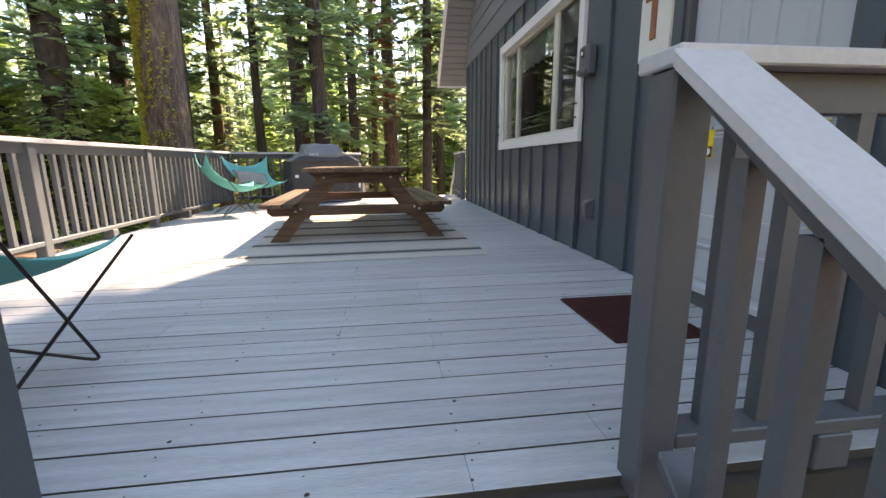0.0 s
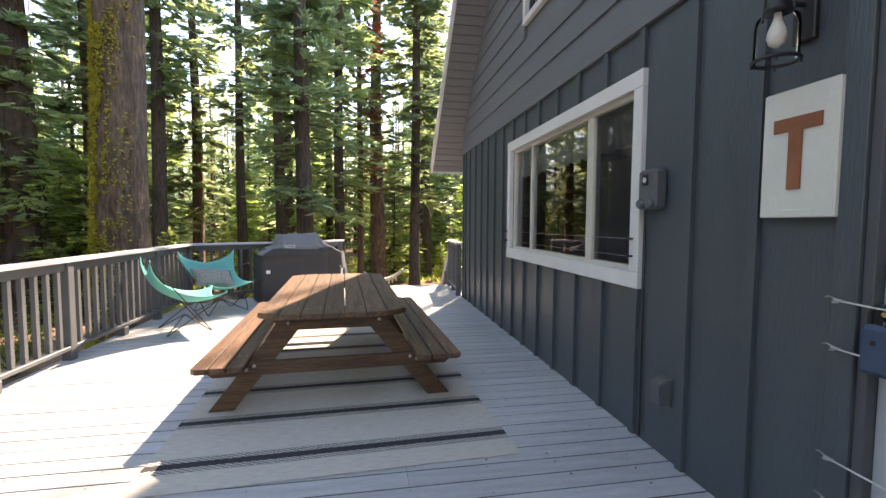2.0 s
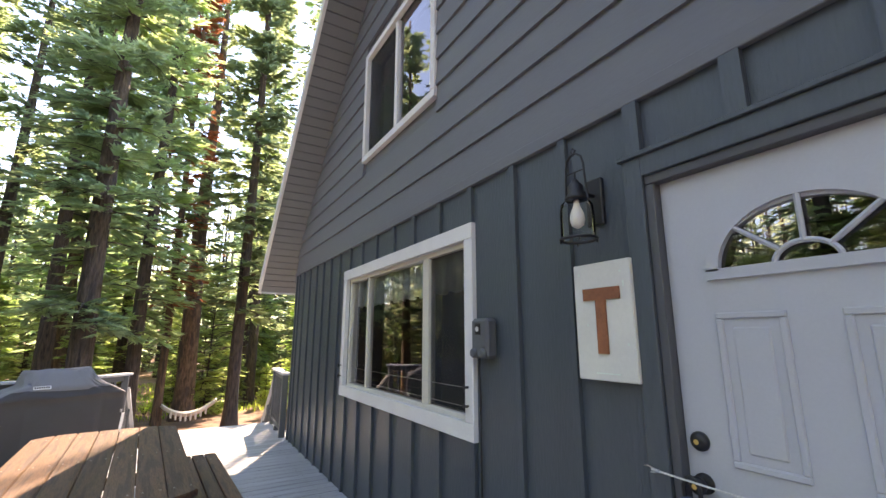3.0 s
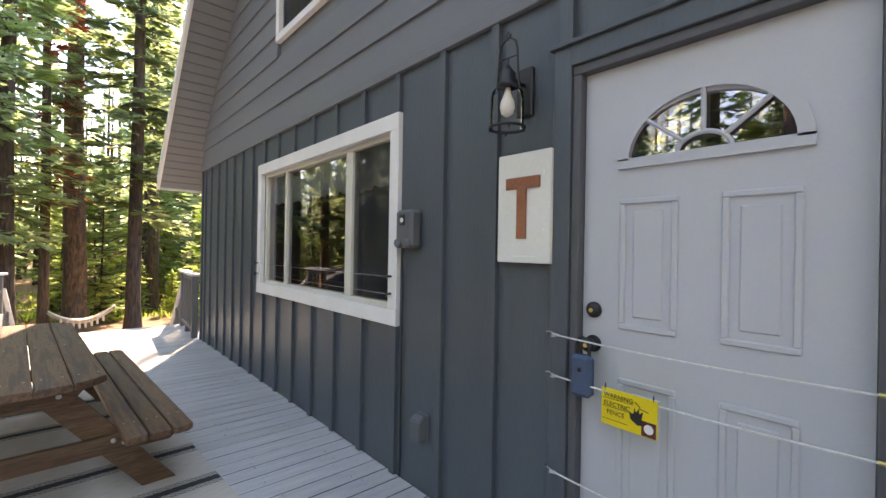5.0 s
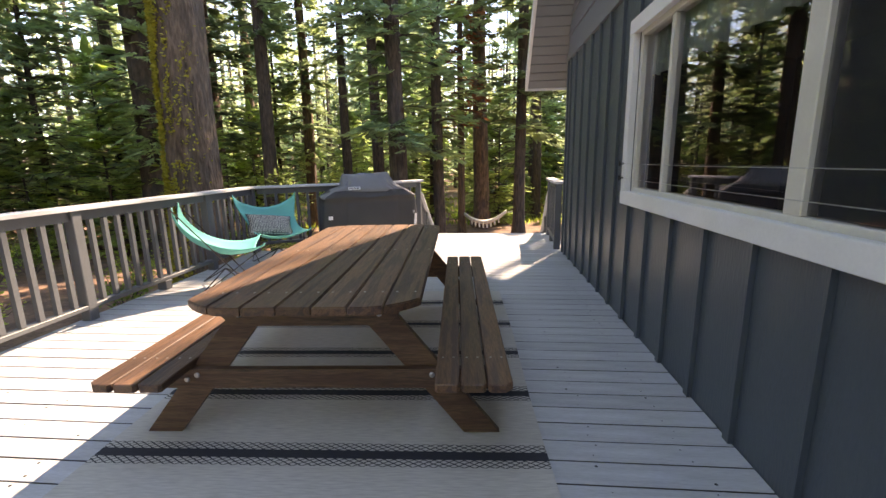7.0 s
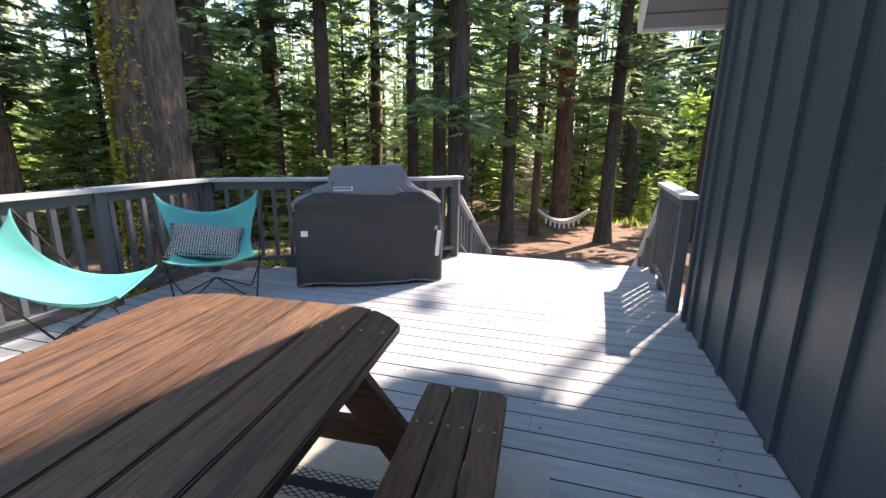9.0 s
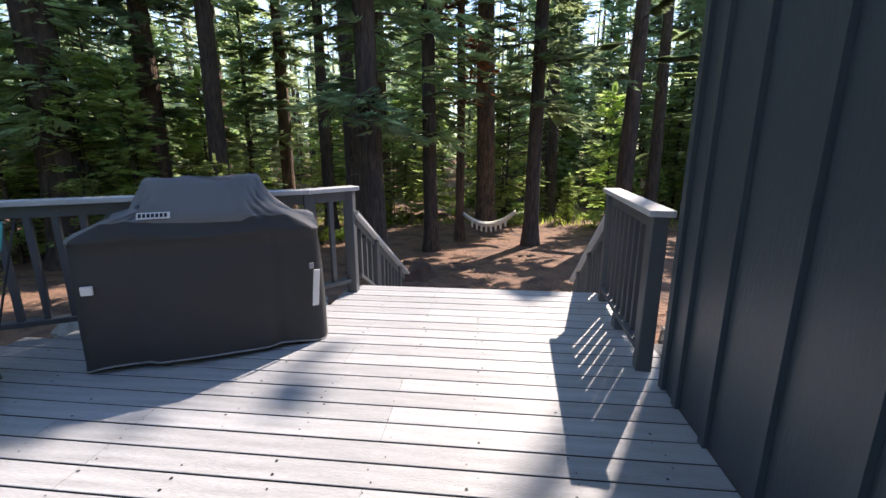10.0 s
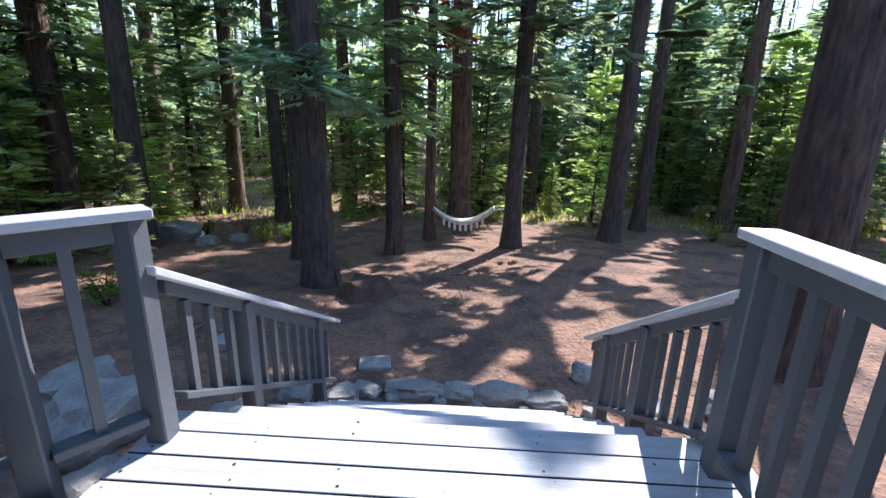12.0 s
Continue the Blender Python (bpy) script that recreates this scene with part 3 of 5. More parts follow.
def railing(nodes, label, posts=(), stubs=(), spacing=0.14, height=0.98, foot=0.0, group="", cap_in=0.0, cap_over=0.07, low=0.10):
    """A run of railing through nodes (x, y, base z); posts and stubs are (x, y, base z, top z)."""
    o = Vector(nodes[0])
    rail = thing("railing", Matrix.Translation((o.x, o.y, o.z)), label, "railing", group)
    L = [Vector(n) - o for n in nodes]
    for i, (a, b) in enumerate(zip(L, L[1:])):
        d = (b - a)
        h = Vector((d.x, d.y, 0)).normalized()
        e0, e1 = (cap_over if i == 0 else 0.035), (cap_over if i == len(L) - 2 else 0.035)
        ln = Vector((d.x, d.y, 0)).length
        sl = d.z / ln
        up = Vector((0, 0, height))
        ca, cb = a - h * e0 - Vector((0, 0, sl * e0)), b + h * (e1 - 0.0005) + Vector((0, 0, sl * e1))
        if i % 2:
            ca, cb = ca + Vector((0, 0, 0.0015)), cb + Vector((0, 0, 0.0015))
        side = Vector((-h.y, h.x, 0)) * cap_in
        part("cap", bar(B(), ca + up + side, cb + up + side, 0.14, 0.036, -0.036), M_CAP, rail, "pale grey flat cap board")
        part("top_rail", bar(B(), a + h * 0.046 + up, b - h * 0.046 + up, 0.038, 0.085, -0.1215), M_RAIL, rail)
        part("bottom_rail", bar(B(), a + h * 0.046, b - h * 0.046, 0.085, 0.038, low), M_RAIL, rail)
        n = max(1, int(ln / spacing))
        me = None
        for k in range(1, n):
            p = a + d * (k / n)
            if any((Vector((q[0], q[1], 0)) - o - Vector((p.x, p.y, -o.z))).length < 0.075 for q in posts):
                continue
            if me is None:
                b2 = B()
                z0, z1 = low + 0.034, height - 0.118
                pad = abs(sl) * 0.02
                box(b2, -0.019, -0.019, z0 - pad, 0.019, 0.019, z1 + pad)
                bmesh.ops.transform(b2, matrix=Matrix.Rotation(math.atan2(h.y, h.x), 4, "Z"), verts=b2.verts)
                me = mesh_of("baluster", b2, M_RAIL)
            ob = new("baluster", me)
            ob.parent = rail
            ob.location = p
    for j, (x, y, z0, z1, *rot) in enumerate(posts):
        b2 = B()
        box(b2, -0.045, -0.045, z0, 0.045, 0.045, z1, bevel=0.006)
        ob = part("post", b2, M_RAIL, rail)
        ob.location = (x - o.x, y - o.y, -o.z)
        ob.rotation_euler = (0, 0, radians(rot[0]) if rot else 0)
    for x, y, z0, z1 in stubs:
        b2 = B()
        box(b2, -0.05, -0.045, z0, 0.05, 0.045, z1, bevel=0.004)
        ob = part("support_block", b2, M_RAIL, rail)
        ob.location = (x - o.x, y - o.y, -o.z)
    return rail


PT = 0.944
LX = -3.03
railing([(LX, 0.55, 0), (LX, 8.27, 0)], "long grey painted wooden railing along the deck",
        [(LX, y, -0.3, PT - 0.0) for y in (0.6, 2.0, 3.65, 5.45, 7.2, 8.27)], [(LX, y, 0.002, 0.099) for y in (2.8, 4.56, 6.35)])
railing([(LX + 0.02, 8.31, 0), (-1.0, 9.42, 0), (-0.755, 9.72, 0)], "grey painted wooden railing across the deck corner behind the grill",
        [(-1.0, 9.42, -0.2, PT, 29), (-0.755, 9.72, -0.3, PT, 0)], [(-2.35, 8.68, 0.002, 0.099), (-1.7, 9.04, 0.002, 0.099)], spacing=0.145)
railing([(1.45, 8.49, 0), (1.525, 9.70, 0)], "short grey painted wooden railing beside the cabin corner",
        [(1.45, 8.49, -0.2, PT, -4), (1.525, 9.70, -0.3, PT, -4)], [(1.49, 9.1, 0.002, 0.099)], spacing=0.13)
# garden stair rails
railing([(-0.745, 9.78, -0.25), (-0.70, 11.83, -1.395)], "sloping grey stair railing down to the forest floor",
        [(-0.731, 10.41, -1.5, 0.34), (-0.709, 11.46, -1.75, -0.245)], spacing=0.15, height=0.98, cap_over=0.06, low=0.36)
railing([(1.55, 9.78, -0.25), (1.70, 11.82, -1.445)], "sloping grey stair railing beside the cabin corner",
        [(1.61, 10.60, -1.6, 0.21), (1.664, 11.33, -1.85, -0.215)], spacing=0.15, height=0.98, cap_over=0.06, low=0.30)
# entry side
railing([(0.44, 0.52, 0), (1.46, 0.52, 0)], "grey painted wooden railing between entry steps and cabin wall",
        [(0.44, 0.52, -0.3, PT)], [(0.92, 0.52, 0.002, 0.099)], spacing=0.13, cap_over=0.055)
railing([(0.44, 0.465, 0.015), (0.44, -0.80, -0.965)], "sloping grey handrail of the entry steps",
        [(0.44, -0.75, -1.2, -0.04)], spacing=0.13, height=0.965, cap_over=-0.012, low=0.10)
railing([(-0.95, 0.52, 0), (LX + 0.05, 0.52, 0)], "grey painted wooden railing on the entry side of the deck",
        [(-0.95, 0.52, -0.3, PT)], spacing=0.14)


def steps(nm, x0, x1, y, z, n, rise, run, way, label):
    st = thing(nm, Matrix.Translation(((x0 + x1) / 2, y, z)), label, "stairs")
    w = (x1 - x0) / 2
    for i in range(1, n):
        for j in range(2):
            b2 = B()
            a = way * (run * (i - 1) + 0.003 + j * run / 2)
            b = way * (run * (i - 1) + run / 2 - 0.003 + j * run / 2 + (0.02 if j else 0))
            box(b2, -w, min(a, b), -rise * i - 0.036, w, max(a, b), -rise * i, bevel=0.004)
            part("tread", b2, M_DECK, st)
        b2 = B()
        a = way * (run * (i - 1) + 0.0)
        box(b2, -w + 0.01, min(a, a - way * 0.02), -rise * i + 0.002, w - 0.01, max(a, a - way * 0.02), -rise * (i - 1) - 0.04)
        part("riser", b2, M_CAP, st)
    for s in (-1, 1):
        b2 = B()
        L = run * (n - 1)
        prism(b2, [(0, -0.06), (way * L, -rise * (n - 1) - 0.05), (way * L, -rise * (n) - 0.1), (0, -rise - 0.25)], "x", s * w - 0.02, s * w + 0.02)
        part("stringer", b2, M_RAIL, st)


steps("garden_stairs", -0.68, 1.46, 9.905, 0.0, 8, 0.187, 0.28, 1, "wide pale grey painted wooden stairs down to the forest")
steps("entry_steps", -0.90, 0.42, 0.50, 0.0, 4, 0.18, 0.29, -1, "short pale grey painted wooden entry steps")


# ---- furniture on the deck ----
def picnic_table():
    t = thing("picnic_table", pose(-0.475, 4.955, 0.009, 0, 0, 3.2), "dark-stained wooden picnic table with attached benches on the rug", "table")
    H, L = 0.708, 2.32
    n, w = 7, 1.03 / 7
    for i in range(n):
        x0, x1 = -0.515 + i * w + 0.003, -0.515 + (i + 1) * w - 0.003
        def end(x):
            return L / 2 - 0.125 * max(0, (abs(x) - 0.27) / 0.245) ** 2.2
        xs = [x0 + (x1 - x0) * k / 4 for k in range(5)] if i in (0, 1, n - 2, n - 1) else [x0, x1]
        clean = [(x, -end(x)) for x in xs] + [(x, end(x)) for x in xs[::-1]]
        bm = prism(B(), clean, "z", H - 0.038, H)
        bmesh.ops.bevel(bm, geom=[e for e in bm.edges if abs(e.verts[0].co.z - e.verts[1].co.z) < 1e-4], offset=0.005, segments=2, affect="EDGES")
        board = part("tabletop_board", bm, M_WOOD, t)
        bm = B()
        for ye in (-0.95, 0.0, 0.95):
            for xx in (x0 + 0.03, x1 - 0.03):
                lathe(bm, [(0.0055, H - 0.004), (0.0055, H + 0.0012)], (xx, ye, 0), "z", 6)
        tagged(part("screws", bm, M_STEEL, board), kind="stuff")
    for s in (-1, 1):
        for i in range(3):
            a = s * 0.735 - 0.165 + i * 0.11
            bm = B()
            yl = 1.20
            ca, cb = (0.03 if i == 0 and s < 0 else 0.012), (0.03 if i == 2 and s > 0 else 0.012)
            prism(bm, [(a + 0.004 + ca, -yl), (a + 0.106 - cb, -yl), (a + 0.106, -yl + cb), (a + 0.106, yl - cb), (a + 0.106 - cb, yl), (a + 0.004 + ca, yl), (a + 0.004, yl - ca), (a + 0.004, -yl + ca)], "z", 0.350, 0.388)
            bmesh.ops.bevel(bm, geom=[e for e in bm.edges if abs(e.verts[0].co.z - e.verts[1].co.z) < 1e-4], offset=0.004, segments=1, affect="EDGES")
            board = part("bench_board", bm, M_WOOD, t)
            bm = B()
            for ye in (-0.95, 0.95):
                for xx in (a + 0.03, a + 0.08):
                    lathe(bm, [(0.0055, 0.384), (0.0055, 0.3892)], (xx, ye, 0), "z", 6)
            tagged(part("screws", bm, M_STEEL, board), kind="stuff")
    for s in (-1, 1):
        y = s * 0.97
        bm = prism(B(), [(-0.45, H - 0.040), (0.45, H - 0.040), (0.36, H - 0.145), (-0.36, H - 0.145)], "y", y - 0.019, y + 0.019)
        part("top_cleat", bm, M_WOODX, t)
        bm = B()
        prism(bm, [(-0.86, 0.349), (0.86, 0.349), (0.86, 0.29), (0.82, 0.255), (-0.82, 0.255), (-0.86, 0.29)], "y", y - 0.019, y + 0.019)
        part("seat_beam", bm, M_WOODX, t)
        for k in (-1, 1):
            bm = B()
            yl = y - s * 0.040
            prism(bm, [(k * 0.865, 0.0), (k * 0.695, 0.0), (k * 0.17, H - 0.045), (k * 0.34, H - 0.045)], "y", yl - 0.019, yl + 0.019)
            leg = part("leg", bm, M_WOODX, t)
            bm = B()
            for px, pz in ((k * 0.32, H - 0.09), (k * 0.60, 0.300), (k * 0.55, 0.322)):
                lathe(bm, [(0.013, y + s * 0.018), (0.013, y + s * 0.024), (0.008, y + s * 0.028)], (px, 0, pz), "y", 10)
            tagged(part("bolts", bm, M_STEEL, leg), kind="stuff")


def rug():
    """Flat-woven rug with dark bands and a row of lozenges on both sides of each."""
    m = bpy.data.materials.new("woven_rug")
    m.use_nodes = True
    n, l = m.node_tree.nodes, m.node_tree.links
    b = n["Principled BSDF"]
    b.inputs["Roughness"].default_value = 0.95
    co, sp = n.new("ShaderNodeTexCoord"), n.new("ShaderNodeSeparateXYZ")
    l.new(co.outputs["Object"], sp.inputs[0])

    def op(kind, a, b2=None, c=None):
        q = n.new("ShaderNodeMath")
        q.operation = kind
        for i, v in enumerate((a, b2, c)):
            if v is None:
                continue
            if isinstance(v, (int, float)):
                q.inputs[i].default_value = v
            else:
                l.new(v, q.inputs[i])
        return q.outputs[0]
    wob = n.new("ShaderNodeTexNoise")
    wob.inputs["Scale"].default_value = 25
    l.new(co.outputs["Object"], wob.inputs["Vector"])
    yy = op("ADD", sp.outputs[1], op("MULTIPLY", op("SUBTRACT", wob.outputs[0], 0.5), 0.006))
    v = op("SUBTRACT", op("PINGPONG", op("ADD", yy, 0.27 - 0.262 + 0.2625), 0.2625), 0)
    # distance from the nearest band's middle
    d = v
    band = op("LESS_THAN", d, 0.028)
    tri = op("PINGPONG", sp.outputs[0], 0.022)
    row = op("PINGPONG", op("SUBTRACT", d, 0.030), 0.012)
    e1 = op("ABSOLUTE", op("SUBTRACT", row, op("MULTIPLY", tri, 0.545)), 0)
    loz = op("MULTIPLY", op("LESS_THAN", e1, 0.0028), op("LESS_THAN", d, 0.077))
    dark = op("MAXIMUM", band, loz)
    nz = n.new("ShaderNodeTexNoise")
    nz.inputs["Scale"].default_value = 9
    nz.inputs["Detail"].default_value = 5
    mp = n.new("ShaderNodeMapping")
    mp.inputs["Scale"].default_value = (1.5, 14, 1)
    l.new(co.outputs["Object"], mp.inputs[0])
    l.new(mp.outputs[0], nz.inputs["Vector"])
    c = n.new("ShaderNodeMix")
    c.data_type = "RGBA"
    l.new(dark, c.inputs[0])
    c.inputs[6].default_value, c.inputs[7].default_value = (0.50, 0.475, 0.43, 1), (0.03, 0.032, 0.04, 1)
    h = n.new("ShaderNodeHueSaturation")
    l.new(c.outputs[2], h.inputs["Color"])
    l.new(op("MULTIPLY_ADD", nz.outputs[0], 0.7, 0.65), h.inputs["Value"])
    l.new(h.outputs[0], b.inputs["Base Color"])
    bp = n.new("ShaderNodeBump")
    bp.inputs["Strength"].default_value = 0.35
    bp.inputs["Distance"].default_value = 0.004
    fine = n.new("ShaderNodeTexNoise")
    fine.inputs["Scale"].default_value = 60
    l.new(mp.outputs[0], fine.inputs["Vector"])
    l.new(fine.outputs[0], bp.inputs["Height"])
    l.new(bp.outputs[0], b.inputs["Normal"])
    bm = B()
    W, Ln = 1.03, 3.24
    nx, ny = 16, 40
    g = [[None] * (ny + 1) for _ in range(nx + 1)]
    for i in range(nx + 1):
        for j in range(ny + 1):
            x, y = -W + 2 * W * i / nx, Ln * j / ny
            x += 0.006 * math.sin(y * 3 + (1 if i else 0)) if i in (0, nx) else 0
            g[i][j] = bm.verts.new((x, y, 0.006 + 0.002 * noise.noise(Vector((x * 3, y * 3, 1)))))
    for i in range(nx):
        for j in range(ny):
            bm.faces.new((g[i][j], g[i + 1][j], g[i + 1][j + 1], g[i][j + 1]))
    ext = bmesh.ops.extrude_face_region(bm, geom=list(bm.faces))
    for v2 in ext["geom"]:
        if isinstance(v2, bmesh.types.BMVert):
            v2.co.z = 0.001
    bmesh.ops.recalc_face_normals(bm, faces=bm.faces)
    ob = part("rug", bm, m)
    ob.matrix_world = pose(-0.345, 3.07, 0.001, 0, 0, 2.6)
    tagged(ob, "cream flat-woven rug with black patterned stripes lying on the deck", "rug")


def bow(x):
    """How far the cover's front stands out: a cabinet front between two upright folds."""
    rise = 1 / (1 + math.exp(-(x + 0.33) / 0.018)) * 1 / (1 + math.exp((x - 0.37) / 0.018))
    return 0.055 * rise * (1 - 0.25 * (x / 0.4) ** 2) - 0.012 * math.exp(-((x + 0.36) / 0.02) ** 2) - 0.012 * math.exp(-((x - 0.40) / 0.02) ** 2)


def grill():
    g = thing("covered_grill", pose(-1.375, 8.62, 0.0, 0, 0, 27), "barbecue grill under a charcoal fabric cover in the deck corner", "grill")
    bm = B()
    # rings: height, half width, half depth, offset back
    rows = [(0.022, 0.715, 0.31, 0), (0.25, 0.715, 0.31, 0), (0.5, 0.71, 0.305, 0), (0.7, 0.70, 0.30, 0), (0.785, 0.69, 0.29, 0), (0.79, 0.70, 0.305, 0), (0.815, 0.70, 0.30, 0), (0.835, 0.665, 0.285, 0),
            (0.885, 0.555, 0.265, 0.0), (0.895, 0.535, 0.27, 0.0), (0.95, 0.45, 0.235, 0.02), (1.01, 0.395, 0.20, 0.04), (1.07, 0.36, 0.165, 0.06), (1.11, 0.345, 0.14, 0.07), (1.125, 0.33, 0.115, 0.07), (1.128, 0.20, 0.06, 0.07)]
    seg, rings = 240, []
    SIDE = set(range(210, 240)) | set(range(0, 60)) | set(range(120, 146))
    for z, hw, hd, off in rows:
        ring = []
        for k in range(seg):
            a = k * math.tau / seg
            ca, sa = math.cos(a), math.sin(a)
            p = 0.24
            x = hw * math.copysign(abs(ca) ** p, ca)
            y = off + hd * math.copysign(abs(sa) ** p, sa)
            # bowed front with folds
            if sa < 0 and z < 0.85:
                y -= bow(x) * min(1, (0.85 - z) * 3 + 0.2)
            w = noise.noise(Vector((x * 3.5, y * 3.5, z * 1.6))) * 0.018 + noise.noise(Vector((x * 9, y * 9, z * 4))) * 0.007
            zz = z + (0.018 * math.sin(a * 3 + 0.6) if z < 0.1 else 0) + (noise.noise(Vector((x * 5, y * 5, 9))) * 0.035 * (1 if z > 0.79 else 0) + noise.noise(Vector((x * 12, y * 12, z * 7))) * 0.014 * (1 if z > 0.82 else 0))
            if z > 0.89 and sa < 0:
                # the lid's ends pull the cloth into sharp creases
                y += 0.05 * math.exp(-((x - 0.33) / 0.022) ** 2) + 0.04 * math.exp(-((x + 0.35) / 0.025) ** 2) + 0.018 * math.exp(-((x + 0.30 + (z - 1) * 0.5) / 0.02) ** 2)
            if z > 0.82 and ca < -0.5:
                x += 0.06 * math.exp(-((z - 0.95) / 0.05) ** 2)
            ring.append(bm.verts.new((x * (1 + w * 0.5), y * (1 + w * 1.5), zz)))
        rings.append(ring)
    for i, (a, b) in enumerate(zip(rings, rings[1:])):
        for k in range(seg):
            f = bm.faces.new((a[k], a[(k + 1) % seg], b[(k + 1) % seg], b[k]))
            # lid and side shoulders get the paler cloth with light painted in
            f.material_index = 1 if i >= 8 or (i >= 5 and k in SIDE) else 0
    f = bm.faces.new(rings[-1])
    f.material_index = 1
    me = part("cover", bm, [M_COVER, M_COVER_LIT], g, smooth=True)
    bm = B()
    pts = []
    for k in range(seg + 1):
        a = k * math.tau / seg
        ca, sa = math.cos(a), math.sin(a)
        x, y = 0.717 * math.copysign(abs(ca) ** 0.24, ca), 0.312 * math.copysign(abs(sa) ** 0.24, sa)
        if sa < 0:
            y -= bow(x)
        pts.append((x, y, 0.025 + 0.018 * math.sin(a * 3 + 0.6)))
    tube(bm, pts, 0.006, 5)
    part("hem", bm, M_HEM, g)
    for x in (-0.55, 0.55):
        for y in (-0.22, 0.22):
            part("caster", lathe(B(), [(0.03, 0.0), (0.035, 0.02), (0.03, 0.05), (0.02, 0.25)], (x, y, 0), "z", 10), M_BLACK, g)
    bm = box(B(), -0.632, -0.318, 0.50, -0.572, -0.300, 0.552, bevel=0.003)
    part("small_tag", bm, M_TAG, g)
    bm = box(B(), -0.022, -0.004, -0.125, 0.022, 0.004, 0.125, bevel=0.003)
    part("strap_label", bm, M_TAG, g, "white care label on a strap").matrix_local = pose(0.650, -0.318, 0.40, 0, 6, 22)
    bm = box(B(), -0.016, -0.006, -0.02, 0.016, 0.006, 0.02, bevel=0.003)
    part("buckle", bm, M_HEM, g).matrix_local = pose(0.630, -0.318, 0.555, 0, 0, 22)
    bm = box(B(), -0.32, -0.004, 0.0, -0.15, 0.0, 0.042)
    bm2 = part("logo_plate", bm, M_TAG, g, "plain pale logo panel")
    bm2.matrix_local = pose(0.0, -0.262, 0.912, -33, 0, 0)
    b3 = B()
    for i in range(7):
        box(b3, -0.311 + i * 0.022, -0.0065, 0.009, -0.296 + i * 0.022, -0.0045, 0.033)
    b4 = part("logo_shape", b3, M_INK, bm2)


def butterfly_chair(m, label, back=0.39):
    c = thing("butterfly_chair", m, label, "chair", "butterfly chairs on the deck")
    # local: faces -y; corners of the sling
    BL, BR = Vector((-back, 0.40, 0.91)), Vector((back, 0.40, 0.91))
    FL, FR = Vector((-0.36, -0.42, 0.49)), Vector((0.36, -0.42, 0.49))
    bm = B()
    N = 22
    g = [[None] * (N + 1) for _ in range(N + 1)]
    for i in range(N + 1):
        for j in range(N + 1):
            u, v = i / N, j / N          # u across, v from the front to the back
            uu = u * 2 - 1
            # scalloped edges
            a = FL.lerp(FR, u).lerp(BL.lerp(BR, u), v)
            x = a.x * (1 - 0.27 * (4 * v * (1 - v)))
            bend = 4 * u * (1 - u)
            y = a.y + (0.10 * bend * (1 - v) ** 2 if v < 0.5 else 0) - 0.02 * bend * v
            prof = 4 * v * (1 - v)
            z = a.z - 0.27 * prof * (0.75 + 0.25 * bend) - 0.19 * bend * v ** 3 - 0.085 * bend * (1 - v) ** 3
            y += 0.14 * prof * v
            z += 0.004 * noise.noise(Vector((x * 8, y * 8, 0)))
            rr = max(0, abs(uu) + abs(v * 2 - 1) - 1.75) / 0.25
            x, y = x * (1 - 0.10 * rr), y * (1 - 0.05 * rr)
            g[i][j] = bm.verts.new((x, y, z))
    for i in range(N):
        for j in range(N):
            bm.faces.new((g[i][j], g[i + 1][j], g[i + 1][j + 1], g[i][j + 1]))
    s = part("sling", bm, M_SLING, c, "turquoise canvas sling seat", True)
    so = s.modifiers.new("thick", "SOLIDIFY")
    so.thickness = 0.006
    fB, fF = 0.25, -0.24
    FLOOR = {"fl": Vector((-0.29, fF, 0.008)), "fr": Vector((0.29, fF, 0.008)), "bl": Vector((-0.28, fB, 0.008)), "br": Vector((0.28, fB, 0.008))}

    def bent(pts):
        out = []
        for i, p in enumerate(pts):
            if 0 < i < len(pts) - 1:
                a, b = pts[i - 1], pts[i + 1]
                ra, rb = (a - p).normalized() * 0.05, (b - p).normalized() * 0.05
                for t in (0, 0.25, 0.5, 0.75, 1):
                    out.append((p + ra) * (1 - t) ** 2 + p * 2 * t * (1 - t) + (p + rb) * t * t)
            else:
                out.append(p)
        return out
    mid = Vector((0, 0.0, 0.20))
    for tip, fl, opp in ((FR, "br", "fl"), (FL, "bl", "fr"), (BR, "fr", "bl"), (BL, "fl", "br")):
        bm = tube(B(), bent([tip - Vector((0, 0, 0.01)), FLOOR[fl], mid.lerp(FLOOR[fl], 0.0)]), 0.0065, 6)
        part("frame_rod", bm, M_ROD, c)
    return c


